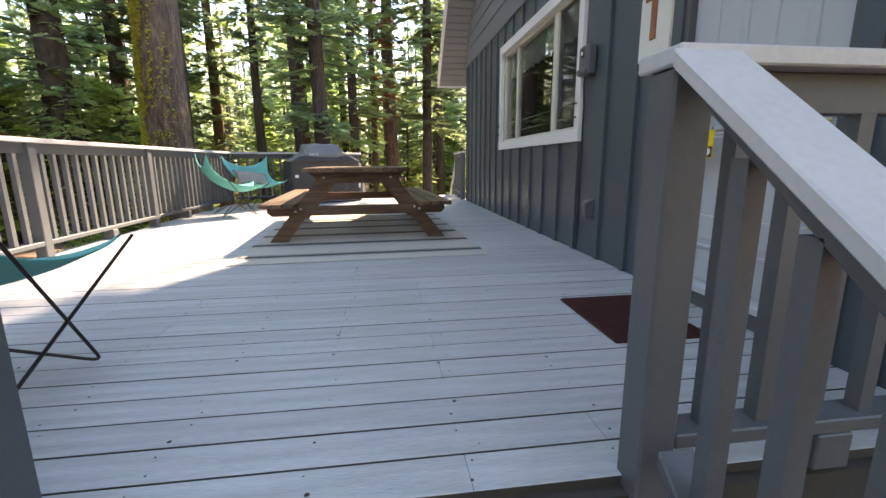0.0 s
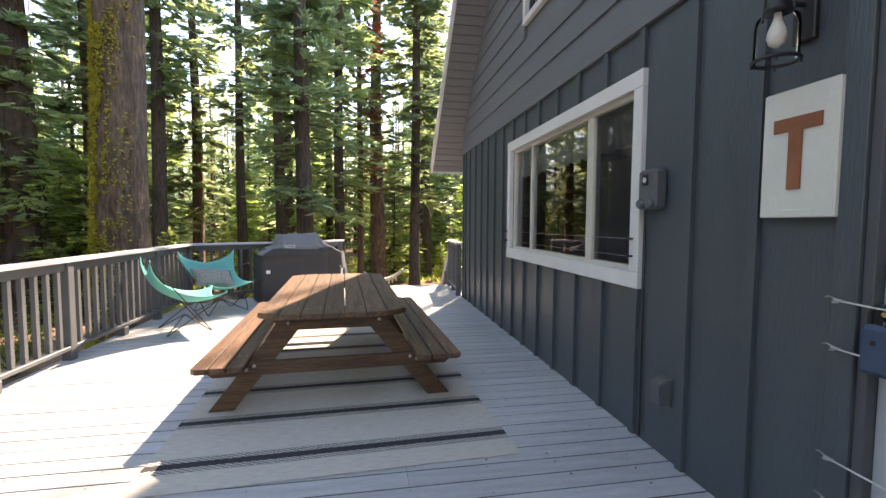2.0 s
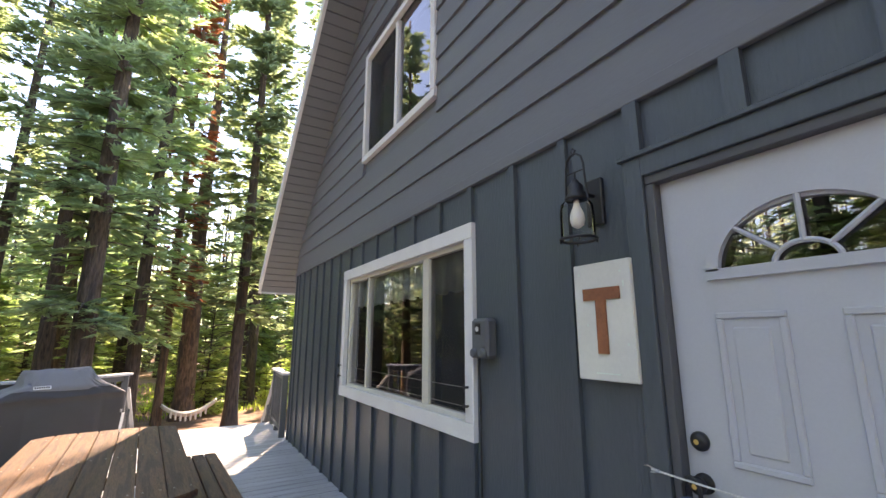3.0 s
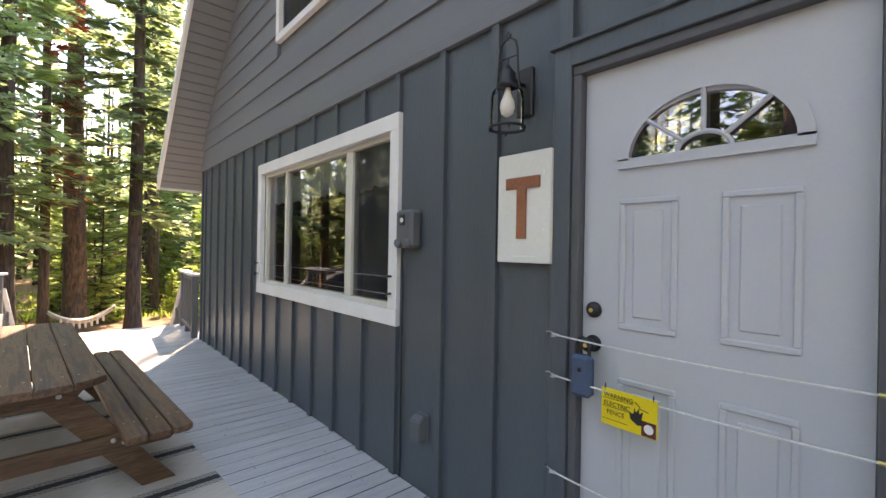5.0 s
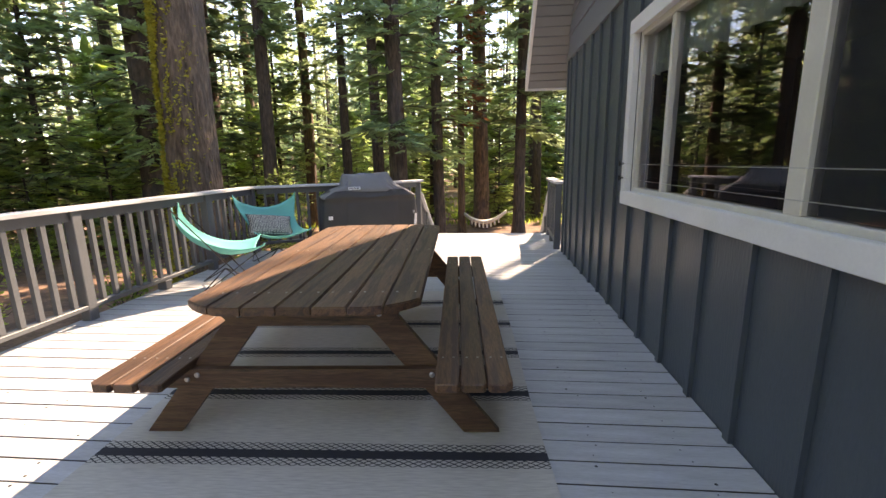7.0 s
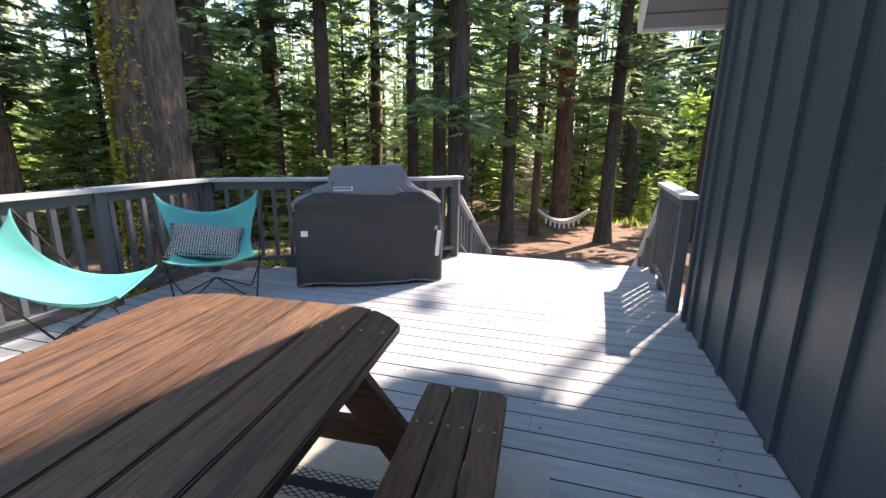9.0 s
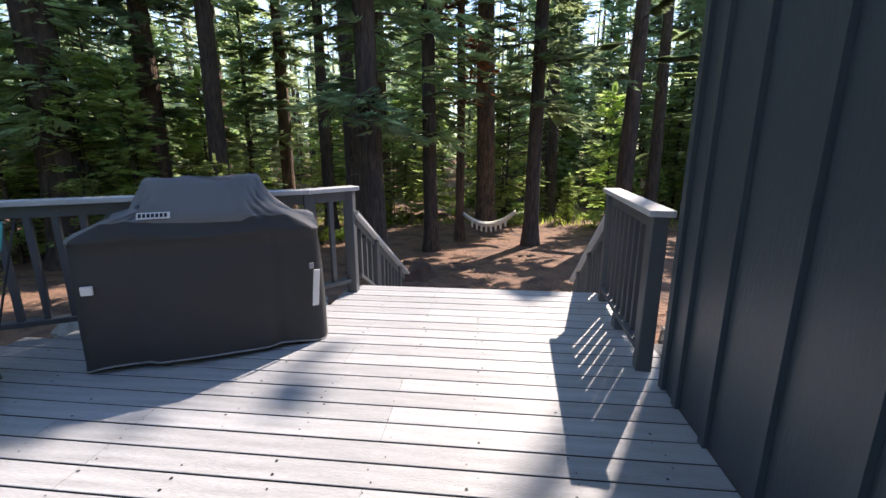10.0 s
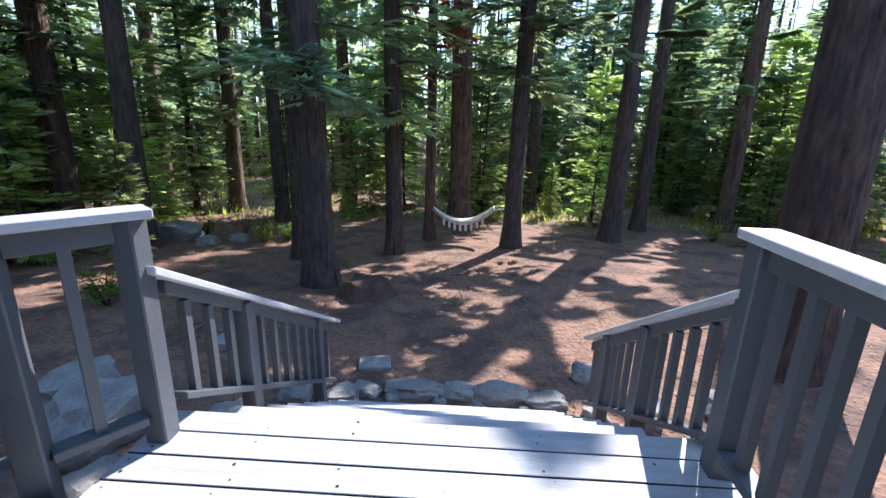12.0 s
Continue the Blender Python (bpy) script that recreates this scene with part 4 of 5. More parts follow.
def cushion(m):
    mt = mat("cushion_cloth", (0.10, 0.095, 0.09), 0.95, 0.3, 8, 90, 0.3)
    n, l = mt.node_tree.nodes, mt.node_tree.links
    b = n["Principled BSDF"]
    vo = n.new("ShaderNodeTexVoronoi")
    vo.inputs["Scale"].default_value = 52
    vo.inputs["Randomness"].default_value = 0.25
    co = n.new("ShaderNodeTexCoord")
    mp = n.new("ShaderNodeMapping")
    mp.inputs["Scale"].default_value = (1, 1.1, 0.02)
    l.new(co.outputs["Object"], mp.inputs[0])
    l.new(mp.outputs[0], vo.inputs["Vector"])
    lt = n.new("ShaderNodeMath")
    lt.operation = "LESS_THAN"
    lt.inputs[1].default_value = 0.36
    l.new(vo.outputs["Distance"], lt.inputs[0])
    mx = n.new("ShaderNodeMix")
    mx.data_type = "RGBA"
    l.new(lt.outputs[0], mx.inputs[0])
    mx.inputs[6].default_value, mx.inputs[7].default_value = (0.075, 0.072, 0.07, 1), (0.55, 0.52, 0.47, 1)
    l.new(mx.outputs[2], b.inputs["Base Color"])
    bm = B()
    N = 14
    for sgn in (1, -1):
        g = [[bm.verts.new(((i / N - 0.5) * 0.58 * (1 - 0.10 * math.sin(math.pi * j / N)), (j / N - 0.5) * 0.40 * (1 - 0.08 * math.sin(math.pi * i / N)),
                            sgn * (0.068 * (math.sin(math.pi * i / N) * math.sin(math.pi * j / N)) ** 0.45 + 0.0015))) for j in range(N + 1)] for i in range(N + 1)]
        for i in range(N):
            for j in range(N):
                f = (g[i][j], g[i + 1][j], g[i + 1][j + 1], g[i][j + 1])
                bm.faces.new(f if sgn > 0 else f[::-1])
    bmesh.ops.remove_doubles(bm, verts=bm.verts, dist=0.004)
    ob = part("cushion", bm, mt, smooth=True)
    ob.matrix_world = m
    tagged(ob, "small black cushion with pale dotted pattern on the chair", "cushion")


picnic_table()
rug()
grill()
butterfly_chair(pose(-1.59, 1.18, 0, 0, 0, 177), "turquoise canvas butterfly chair with dark rod frame near the entry steps")
butterfly_chair(pose(-2.40, 6.47, 0, 0, 0, 122), "turquoise canvas butterfly chair with dark rod frame beside the railing")
butterfly_chair(pose(-2.34, 7.58, 0, 0, 0, 43), "turquoise canvas butterfly chair with dark rod frame holding a cushion", 0.46)
cushion(pose(-2.43, 7.60, 0.505, 36, 8, 38))


# ---- forest ----
def trunk_mesh(name, h, r, material, seed, seg=14, lean=0.0, flare=1.5):
    rng = random.Random(seed)
    bm = B()
    rings = []
    n = 26
    for i in range(n + 1):
        t = (i / n) ** 1.5
        z = h * t - 0.4 * (1 - t)
        rr = r * (1 - 0.82 * t) * (1 + (flare - 1) * math.exp(-max(z, 0) / (r * 1.3)))
        cx, cy = lean * z + 0.05 * math.sin(z * 0.35 + seed), 0.05 * math.cos(z * 0.3 + seed)
        ring = []
        for k in range(seg):
            a = k * math.tau / seg
            q = rr * (1 + 0.10 * noise.noise(Vector((math.cos(a) * 2.5, math.sin(a) * 2.5, z * 0.5 + seed))) + 0.05 * math.sin(a * 7 + seed))
            ring.append(bm.verts.new((cx + q * math.cos(a), cy + q * math.sin(a), z)))
        rings.append(ring)
    for a, b in zip(rings, rings[1:]):
        for k in range(seg):
            bm.faces.new((a[k], a[(k + 1) % seg], b[(k + 1) % seg], b[k]))
    bm.faces.new(rings[-1])
    return mesh_of(name, bm, material, True)


class Cards:
    """Gathers many small needle sprays and thin limbs into one mesh."""

    def __init__(self):
        self.v, self.f, self.mi = [], [], []

    def spray(self, p, d, ln, w, up):
        """One flat lozenge."""
        s = d.cross(up)
        if s.length < 1e-3:
            s = Vector((1, 0, 0))
        s = s.normalized() * w * 0.5
        i = len(self.v)
        self.v += [p - s * 0.25, p + d * ln * 0.45 - s, p + d * ln, p + d * ln * 0.45 + s]
        self.f.append((i, i + 1, i + 2, i + 3))
        self.mi.append(0)

    def frond(self, p, d, ln, w, up):
        """A twig's feathered end: a leader and two pairs of side shoots."""
        s = d.cross(up)
        if s.length < 1e-3:
            s = Vector((1, 0, 0))
        s = s.normalized()
        for a, q, k in ((0.0, 0.0, 1.0), (0.62, 0.10, 0.62), (-0.62, 0.10, 0.62), (0.5, 0.42, 0.5), (-0.5, 0.42, 0.5)):
            e = (d * math.cos(a) + s * math.sin(a)).normalized()
            b = p + d * ln * q
            n = e.cross(up)
            n = (n.normalized() if n.length > 1e-3 else s) * w * 0.13
            i = len(self.v)
            self.v += [b - n, b + n, b + e * ln * k - up * ln * 0.06]
            self.f.append((i, i + 1, i + 2))
            self.mi.append(0)

    def limb(self, a, b, ra, rb):
        d = (b - a).normalized()
        q = d.to_track_quat("Z", "Y").to_matrix()
        i = len(self.v)
        for c, r in ((a, ra), (b, rb)):
            for k in range(3):
                self.v.append(c + q @ Vector((r * math.cos(k * 2.0944), r * math.sin(k * 2.0944), 0)))
        for k in range(3):
            self.f.append((i + k, i + (k + 1) % 3, i + 3 + (k + 1) % 3, i + 3 + k))
            self.mi.append(1)

    def mesh(self, name, leaf, wood):
        me = bpy.data.meshes.new(name)
        me.from_pydata([tuple(p) for p in self.v], [], self.f)
        me.materials.append(leaf)
        me.materials.append(wood)
        me.polygons.foreach_set("material_index", self.mi)
        return me


def crown_mesh(name, seed, h, z0, spread, leaf, wood, whorl=0.45, per=5, twigs=7, droop=0.35, size=0.34, sparse=0.0, bare=0.0, low=()):
    """Whorls of drooping limbs, each with side sprays of needles; bare: height up to which limbs are dead sticks."""
    rng = random.Random(seed)
    c = Cards()
    z = z0
    up = Vector((0, 0, 1))
    # single boughs below the crown: height, direction, length
    for zb, ab, lb in low:
        d = Vector((math.cos(ab), math.sin(ab), 0.05))
        c.limb(Vector((0, 0, zb)), Vector((0, 0, zb)) + d * lb, 0.035, 0.006)
        for i in range(int(110 * lb)):
            q = rng.uniform(0.3, 1.0)
            dd = (d + d.cross(up) * rng.uniform(-1.1, 1.1) + up * rng.uniform(-0.6, 0.2)).normalized()
            c.frond(Vector((0, 0, zb)) + d * lb * q, dd, size * rng.uniform(0.5, 1.0), size * rng.uniform(0.7, 1.1), up)
    while z < h - 0.2:
        t = (z - z0) / (h - z0)
        reach = spread * (0.35 + 0.65 * min(1, t * 5 + 0.25)) * (1 - t) ** 0.75 + 0.12
        for k in range(per):
            if rng.random() < sparse:
                continue
            a = rng.uniform(0, math.tau)
            L = reach * rng.uniform(0.55, 1.12)
            pit = rng.uniform(-0.15, 0.25) + 0.45 * t
            d = Vector((math.cos(a) * math.cos(pit), math.sin(a) * math.cos(pit), math.sin(pit)))
            base = Vector((0, 0, z + rng.uniform(-0.15, 0.15)))
            pts = []
            ns = max(3, int(L / 0.4))
            for i in range(ns + 1):
                q = i / ns
                pts.append(base + d * L * q - up * droop * L * q * q * rng.uniform(0.8, 1.2))
            for i in range(ns):
                c.limb(pts[i], pts[i + 1], 0.028 * (1 - i / ns) * (0.5 + L * 0.25) + 0.004, 0.028 * (1 - (i + 1) / ns) * (0.5 + L * 0.25) + 0.003)
            if z < bare:
                continue
            for i in range(1, ns + 1):
                q = i / ns
                if q < 0.22:
                    continue
                for j in range(twigs):
                    side = rng.choice((-1, 1))
                    dd = (d + d.cross(up) * side * rng.uniform(0.4, 1.3) + up * rng.uniform(-0.5, 0.15)).normalized()
                    p = pts[i] + (pts[i - 1] - pts[i]) * rng.random()
                    ln = size * rng.uniform(0.6, 1.4) * (1.25 - 0.6 * q)
                    c.frond(p + dd * rng.uniform(0, ln * 0.8), dd, ln, ln * rng.uniform(0.8, 1.3), (up + Vector((rng.uniform(-.5, .5), rng.uniform(-.5, .5), 0))).normalized())
        z += whorl * rng.uniform(0.7, 1.3)
    for i in range(6):
        c.spray(Vector((0, 0, h - 0.5)), Vector((rng.uniform(-.2, .2), rng.uniform(-.2, .2), 1)).normalized(), 0.6, 0.25, Vector((1, 0, 0)))
    return c.mesh(name, leaf, wood)


def conifer(x, y, trunk, crown, label, scale=1.0, turn=0.0, name="conifer_tree", squash=1.0, group="forest trees"):
    t = thing(name, pose(x, y, ground_z(x, y) - 0.05, 0, 0, turn), label, "tree", group)
    for nm, me in (("trunk", trunk), ("crown", crown)):
        if me is None:
            continue
        o = new(nm, me)
        o.parent = t
        o.scale = (scale * squash, scale * squash, scale) if nm == "trunk" else (scale, scale, scale)
    return t


CROWN_TALL = [crown_mesh("tall_crown", 11 + i, 27, 8.5, 2.6, M_FIR, M_BARK, 0.75, 5, 5, 0.35, 0.55, 0.15) for i in range(2)]
CROWN_SPARSE = [crown_mesh("sparse_crown", 31 + i, 25, 2.6, 2.4, M_FIR, M_BARK, 0.5, 5, 6, 0.4, 0.55, 0.27, bare=3.6) for i in range(2)]
CROWN_FIR = [crown_mesh("fir_crown", 51 + i, 15, 1.0, 2.6, M_FIR, M_BARK, 0.42, 5, 6, 0.38, 0.5, 0.12) for i in range(3)]
CROWN_YOUNG = [crown_mesh("young_crown", 71 + i, 5.5, 0.35, 1.35, M_YOUNG, M_BARK, 0.26, 5, 5, 0.22, 0.34, 0.1) for i in range(2)]
# next four crowns are out of view: set to admit or block sun
CROWN_HIGH = crown_mesh("high_crown", 97, 33, 22.5, 2.0, M_FIR, M_BARK, 0.8, 4, 5, 0.35, 0.5, 0.3)
CROWN_DAPPLE = crown_mesh("dapple_crown", 98, 29, 15.5, 2.8, M_FIR, M_BARK, 0.8, 5, 6, 0.35, 0.45, 0.52, low=[(5.2 + 0.55 * i, 2.4 * i, 1.3 + 0.35 * (i * 5 % 4)) for i in range(12)])
CROWN_TOP = crown_mesh("top_crown", 99, 33, 27.5, 1.8, M_FIR, M_BARK, 0.8, 4, 5, 0.35, 0.5, 0.3, low=[(4.4 + 0.6 * i, 2.4 * i + 1, 1.2 + 0.3 * (i * 3 % 4)) for i in range(13)])
# added above the view to shade the entry end of the deck
CROWN_SHADE = crown_mesh("shade_crown", 96, 33, 13.4, 3.3, M_FIR, M_BARK, 0.8, 5, 6, 0.3, 0.5, 0.35, low=((8.2, 3.0, 0.9), (8.45, 3.5, 0.8), (8.7, 2.7, 0.8)))
CROWN_DEAD = crown_mesh("dead_crown", 91, 20, 4.5, 1.5, M_DEAD, M_BARKRED, 0.6, 4, 5, 0.45, 0.4, 0.3)


def build_trees():
    tall = "tall conifer with dark furrowed trunk and green needles"
    # x, y, radius, bark, crown kind
    spots = [(-11.1, 16.6, 0.55, 0, "s"), (-10.85, 19.9, 0.36, 1, "s"), (-8.14, 19.2, 0.31, 0, "t"), (-9.5, 26.7, 0.33, 1, "s"), (-2.35, 16.2, 0.31, 0, "s"),
             (-3.6, 18.6, 0.24, 0, "t"), (-1.35, 19.5, 0.24, 0, "s"), (-0.55, 21.3, 0.16, 1, "d"), (0.3, 24.0, 0.42, 1, "t"), (1.95, 20.4, 0.25, 0, "s"),
             (5.3, 22.0, 0.30, 0, "m"), (7.0, 24.3, 0.26, 0, "p"), (10.5, 25.0, 0.28, 1, "p"), (4.8, 13.6, 0.41, 0, "b"), (-6.6, 24.5, 0.28, 0, "t"), (-4.8, 27.5, 0.3, 1, "s"),
             (-2.6, 28.5, 0.26, 0, "s"), (3.6, 29.0, 0.3, 0, "t"), (-14.5, 13.0, 0.3, 1, "s"), (-16.5, 21.5, 0.35, 0, "t"), (-13.2, 27.5, 0.33, 1, "t"), (-17.5, 7.0, 0.34, 0, "s"), (-12.5, 3.5, 0.3, 0, "t"),
             (-14.0, -4.0, 0.33, 0, "s"), (-9.0, -9.0, 0.35, 0, "t"), (2.0, -14.0, 0.35, 0, "t"), (-4.0, -16.0, 0.3, 0, "s"), (14.0, 20.5, 0.33, 0, "h"), (16.8, 29.0, 0.3, 1, "s")]
    trunks = [trunk_mesh("trunk", 26, 0.30, M_BARK, 3), trunk_mesh("trunk", 26, 0.30, M_BARKRED, 8)]
    rng = random.Random(21)
    for i, (x, y, r, bk, kind) in enumerate(spots):
        cr = {"s": CROWN_SPARSE[i % 2], "t": CROWN_TALL[i % 2], "d": CROWN_DEAD, "h": CROWN_HIGH, "p": CROWN_TOP, "m": CROWN_DAPPLE, "b": CROWN_SHADE}[kind]
        sc = rng.uniform(0.9, 1.1)
        conifer(x, y, trunks[bk], cr, tall if kind != "d" else "conifer with dying rust-red needles", sc, rng.uniform(0, 360) if kind != "b" else 0.0, squash=r / 0.30 / sc)
    # the big mossy trunk beside the railing
    big = thing("conifer_tree", pose(-4.26, 8.81, ground_z(-4.26, 8.81) - 0.05), "massive old conifer with yellow moss on its bark beside the railing", "tree", "forest trees")
    me = trunk_mesh("trunk", 30, 0.40, M_MOSSBARK, 5, 40, 0.006, 1.35)
    o = new("trunk", me)
    o.parent = big
    o = new("crown", crown_mesh("crown", 17, 30, 12, 3.0, M_FIR, M_BARK, 0.8, 5, 5, 0.35, 0.6, 0.1))
    o.parent = big
    c = Cards()
    rg = random.Random(6)
    for i in range(26000):
        z = rg.uniform(0.3, 10)
        a = rg.gauss(math.radians(215), 0.75)
        if noise.noise(Vector((math.cos(a) * 2.2, math.sin(a) * 2.2, z * 1.2))) + 0.5 * noise.noise(Vector((math.cos(a) * 6, math.sin(a) * 6, z * 4))) < -0.08:
            continue
        rr = 0.40 * (1 - 0.82 * z / 30) * (1 + 0.35 * math.exp(-z / 0.57))
        nn = Vector((math.cos(a), math.sin(a), 0))
        p = Vector((0.006 * z + 0.05 * math.sin(z * 0.35 + 5) + nn.x * rr * 1.05, 0.05 * math.cos(z * 0.3 + 5) + nn.y * rr * 1.05, z))
        dd = (nn * 0.6 + Vector((rg.uniform(-1, 1), rg.uniform(-1, 1), rg.uniform(-1, 0.6)))).normalized()
        c.spray(p, dd, rg.uniform(0.03, 0.08), rg.uniform(0.02, 0.045), Vector((rg.uniform(-1, 1), rg.uniform(-1, 1), rg.uniform(-1, 1))).normalized())
    o = new("moss", c.mesh("moss", M_MOSS, M_MOSS))
    o.parent = big
    o["label"] = "shaggy yellow-green moss"
    # middle storey of firs
    fir_trunk = trunk_mesh("fir_trunk", 14.5, 0.14, M_BARK, 12, 10)
    rng = random.Random(5)
    spots2 = []
    tries = 0
    while len(spots2) < 66 and tries < 4000:
        tries += 1
        a, d = rng.uniform(-2.3, 1.0), rng.uniform(13, 46)
        x, y = d * math.sin(a), 6 + d * math.cos(a)
        if x > 0.5 and y < 20 or (abs(x) < 4.5 and y < 25) or (x > -7 and y < 15):
            continue
        # no firs in the sun's line here, so that sun reaches the deck
        q = (x - 0.2) * 0.872 - (y - 8) * 0.487
        if abs(q) < 3.0 and y < 30:
            continue
        if all((x - p[0]) ** 2 + (y - p[1]) ** 2 > 5.0 for p in spots2):
            spots2.append((x, y))
    for k in range(8):
        spots2.append((3.5 + 2.3 * k + rng.uniform(-0.8, 0.8), 33 + (k * 3) % 10 + rng.uniform(-1, 1)))
    for i, (x, y) in enumerate(spots2):
        conifer(x, y, fir_trunk, CROWN_FIR[i % 3], "slender fir with drooping green boughs", rng.uniform(0.6, 1.2) if i < len(spots2) - 8 else rng.uniform(1.0, 1.3), rng.uniform(0, 360))
    for k, (x, y) in enumerate(((11.6, 27.5), (15.0, 26.0), (17.2, 30.5), (18.5, 23.6), (14.6, 19.2))):
        conifer(x, y, fir_trunk, CROWN_FIR[k % 3], "slender fir with drooping green boughs", 0.85 + 0.05 * (k % 4), k * 77.0)
    sap = trunk_mesh("sapling_trunk", 5.3, 0.045, M_BARK, 14, 7)
    n = 0
    tries = 0
    while n < 130 and tries < 3000:
        tries += 1
        a, d = rng.uniform(-2.0, 0.9), rng.uniform(9, 36)
        x, y = d * math.sin(a), 8 + d * math.cos(a)
        if (-6.5 < x < 9 and y < 24.5) or (x > -7.5 and y < 16) or math.hypot(x, y - 4) < 15:
            continue
        conifer(x, y, sap, CROWN_YOUNG[n % 2], "young bright green fir sapling", rng.uniform(0.4, 1.4), rng.uniform(0, 360), "fir_sapling", group="saplings")
        n += 1
    # far woods all round; haze is painted into their needle colour
    c = Cards()
    rg = random.Random(77)
    up = Vector((0, 0, 1))
    for i in range(1950):
        a, d = rg.uniform(0, math.tau), rg.uniform(42, 100)
        x, y = d * math.sin(a), 8 + d * math.cos(a)
        z = ground_z(x, y)
        h = rg.uniform(10, 27)
        b = Vector((x, y, z))
        c.limb(b, b + up * h, 0.28, 0.05)
        z1 = rg.choice((0.3, 0.6, 2, 5))
        m = 115
        for k in range(m):
            t = rg.random() ** 0.8
            zz = z1 + (h - z1) * t
            rr = (h * 0.13) * (1 - t) ** 0.8 * rg.uniform(0.2, 1) + 0.15
            an = rg.uniform(0, math.tau)
            dd = Vector((math.cos(an), math.sin(an), rg.uniform(-0.6, 0.1))).normalized()
            c.spray(b + up * zz + Vector((math.cos(an), math.sin(an), -0.3)) * rr * 0.4, dd, rr * 0.8 + 0.4, 0.26 + rr * 0.14, (up + Vector((rg.uniform(-.6, .6), rg.uniform(-.6, .6), 0))).normalized())
    o = tagged(new("far_woods", c.mesh("far_woods", M_FARFIR_HAZE, M_BARK)), "distant dense conifer forest", "forest", kind="stuff")


build_trees()


# ---- things on the wall ----
def letter_sign():
    s = thing("letter_sign", pose(WX - 0.024, 2.23, 1.617), "white painted wooden board with a rust-brown letter T", "sign")
    bm = box(B(), -0.022, -0.148, -0.25, 0.0, 0.148, 0.25, bevel=0.004)
    part("board", bm, M_SIGN, s)
    bm = B()
    prism(bm, [(-0.094, 0.138), (-0.094, 0.086), (-0.022, 0.086), (-0.022, -0.14), (0.030, -0.14), (0.030, 0.086), (0.094, 0.086), (0.094, 0.138)], "x", -0.030, -0.0225)
    part("letter", bm, M_RUST, s, "rust-brown wooden letter T")
    for y, z in ((0.115, 0.205), (-0.115, -0.1), (-0.1, 0.2), (0.08, -0.02)):
        part("scuff", box(B(), -0.0235, y - 0.004, z - 0.004, -0.0222, y + 0.004, z + 0.005), M_CURTAIN, s)
    part("scuff", box(B(), -0.0235, -0.115, 0.135, -0.0222, -0.108, 0.16), M_CURTAIN, s)
    part("scuff", box(B(), -0.0235, -0.07, -0.222, -0.0222, 0.05, -0.217), M_CURTAIN, s)


def wall_lantern():
    s = thing("wall_lantern", pose(WX - 0.001, 2.25, 2.15), "black metal wall lantern with clear glass jar and unlit bulb", "lamp")
    part("wall_plate", box(B(), -0.026, -0.045, -0.11, 0.0, 0.045, 0.11, bevel=0.005), M_BLACK, s)
    cx = -0.14
    bm = tube(B(), [(-0.02, 0, 0.03), (-0.07, 0, 0.03), (cx, 0, 0.05)], 0.009, 8)
    part("arm", bm, M_BLACK, s)
    bm = lathe(B(), [(0.012, 0.115), (0.02, 0.10), (0.034, 0.085), (0.036, 0.05), (0.045, 0.035), (0.05, 0.02)], (cx, 0, -0.03), "z")
    part("socket_cap", bm, M_BLACK, s, smooth=True)
    bm = lathe(B(), [(0.05, -0.012), (0.070, -0.035), (0.0735, -0.07), (0.0735, -0.185)], (cx, 0, 0), "z", 28)
    bmesh.ops.delete(bm, geom=[f for f in bm.faces if len(f.verts) > 4], context="FACES_ONLY")
    p = part("glass_jar", bm, M_JAR, s, "clear glass jar", True)
    p.visible_shadow = False
    bm = B()
    seg = 32
    tube(bm, [(cx + 0.076 * math.cos(k * math.tau / seg), 0.076 * math.sin(k * math.tau / seg), -0.188) for k in range(seg + 1)], 0.007, 6)
    for k in range(4):
        a = k * math.tau / 4 + 0.78
        tube(bm, [(cx + 0.076 * math.cos(a), 0.076 * math.sin(a), -0.188), (cx + 0.076 * math.cos(a), 0.076 * math.sin(a), -0.205)], 0.005, 5)
    part("cage_ring", bm, M_BLACK, s)
    bm = B()
    for sg in (-1, 1):
        tube(bm, [(cx, sg * 0.066, -0.02), (cx, sg * 0.058, 0.03), (cx, sg * 0.05, 0.15), (cx, sg * 0.04, 0.185), (cx, sg * 0.015, 0.205), (cx, 0, 0.208)], 0.005, 6)
    tube(bm, [(cx, -0.05, 0.12), (cx, 0.05, 0.12)], 0.004, 5)
    tube(bm, [(cx, 0, 0.20), (cx, 0.012, 0.222), (cx, 0, 0.236), (cx, -0.012, 0.222), (cx, 0, 0.206)], 0.004, 5)
    tube(bm, [(cx, 0, 0.08), (cx, 0, 0.12)], 0.005, 5)
    part("hanger_loop", bm, M_BLACK, s)
    bm = lathe(B(), [(0.012, -0.01), (0.014, -0.035), (0.03, -0.075), (0.033, -0.10), (0.026, -0.125), (0.008, -0.138)], (cx, 0, 0), "z", 18)
    part("bulb", bm, M_BULB, s, "frosted unlit bulb", True)


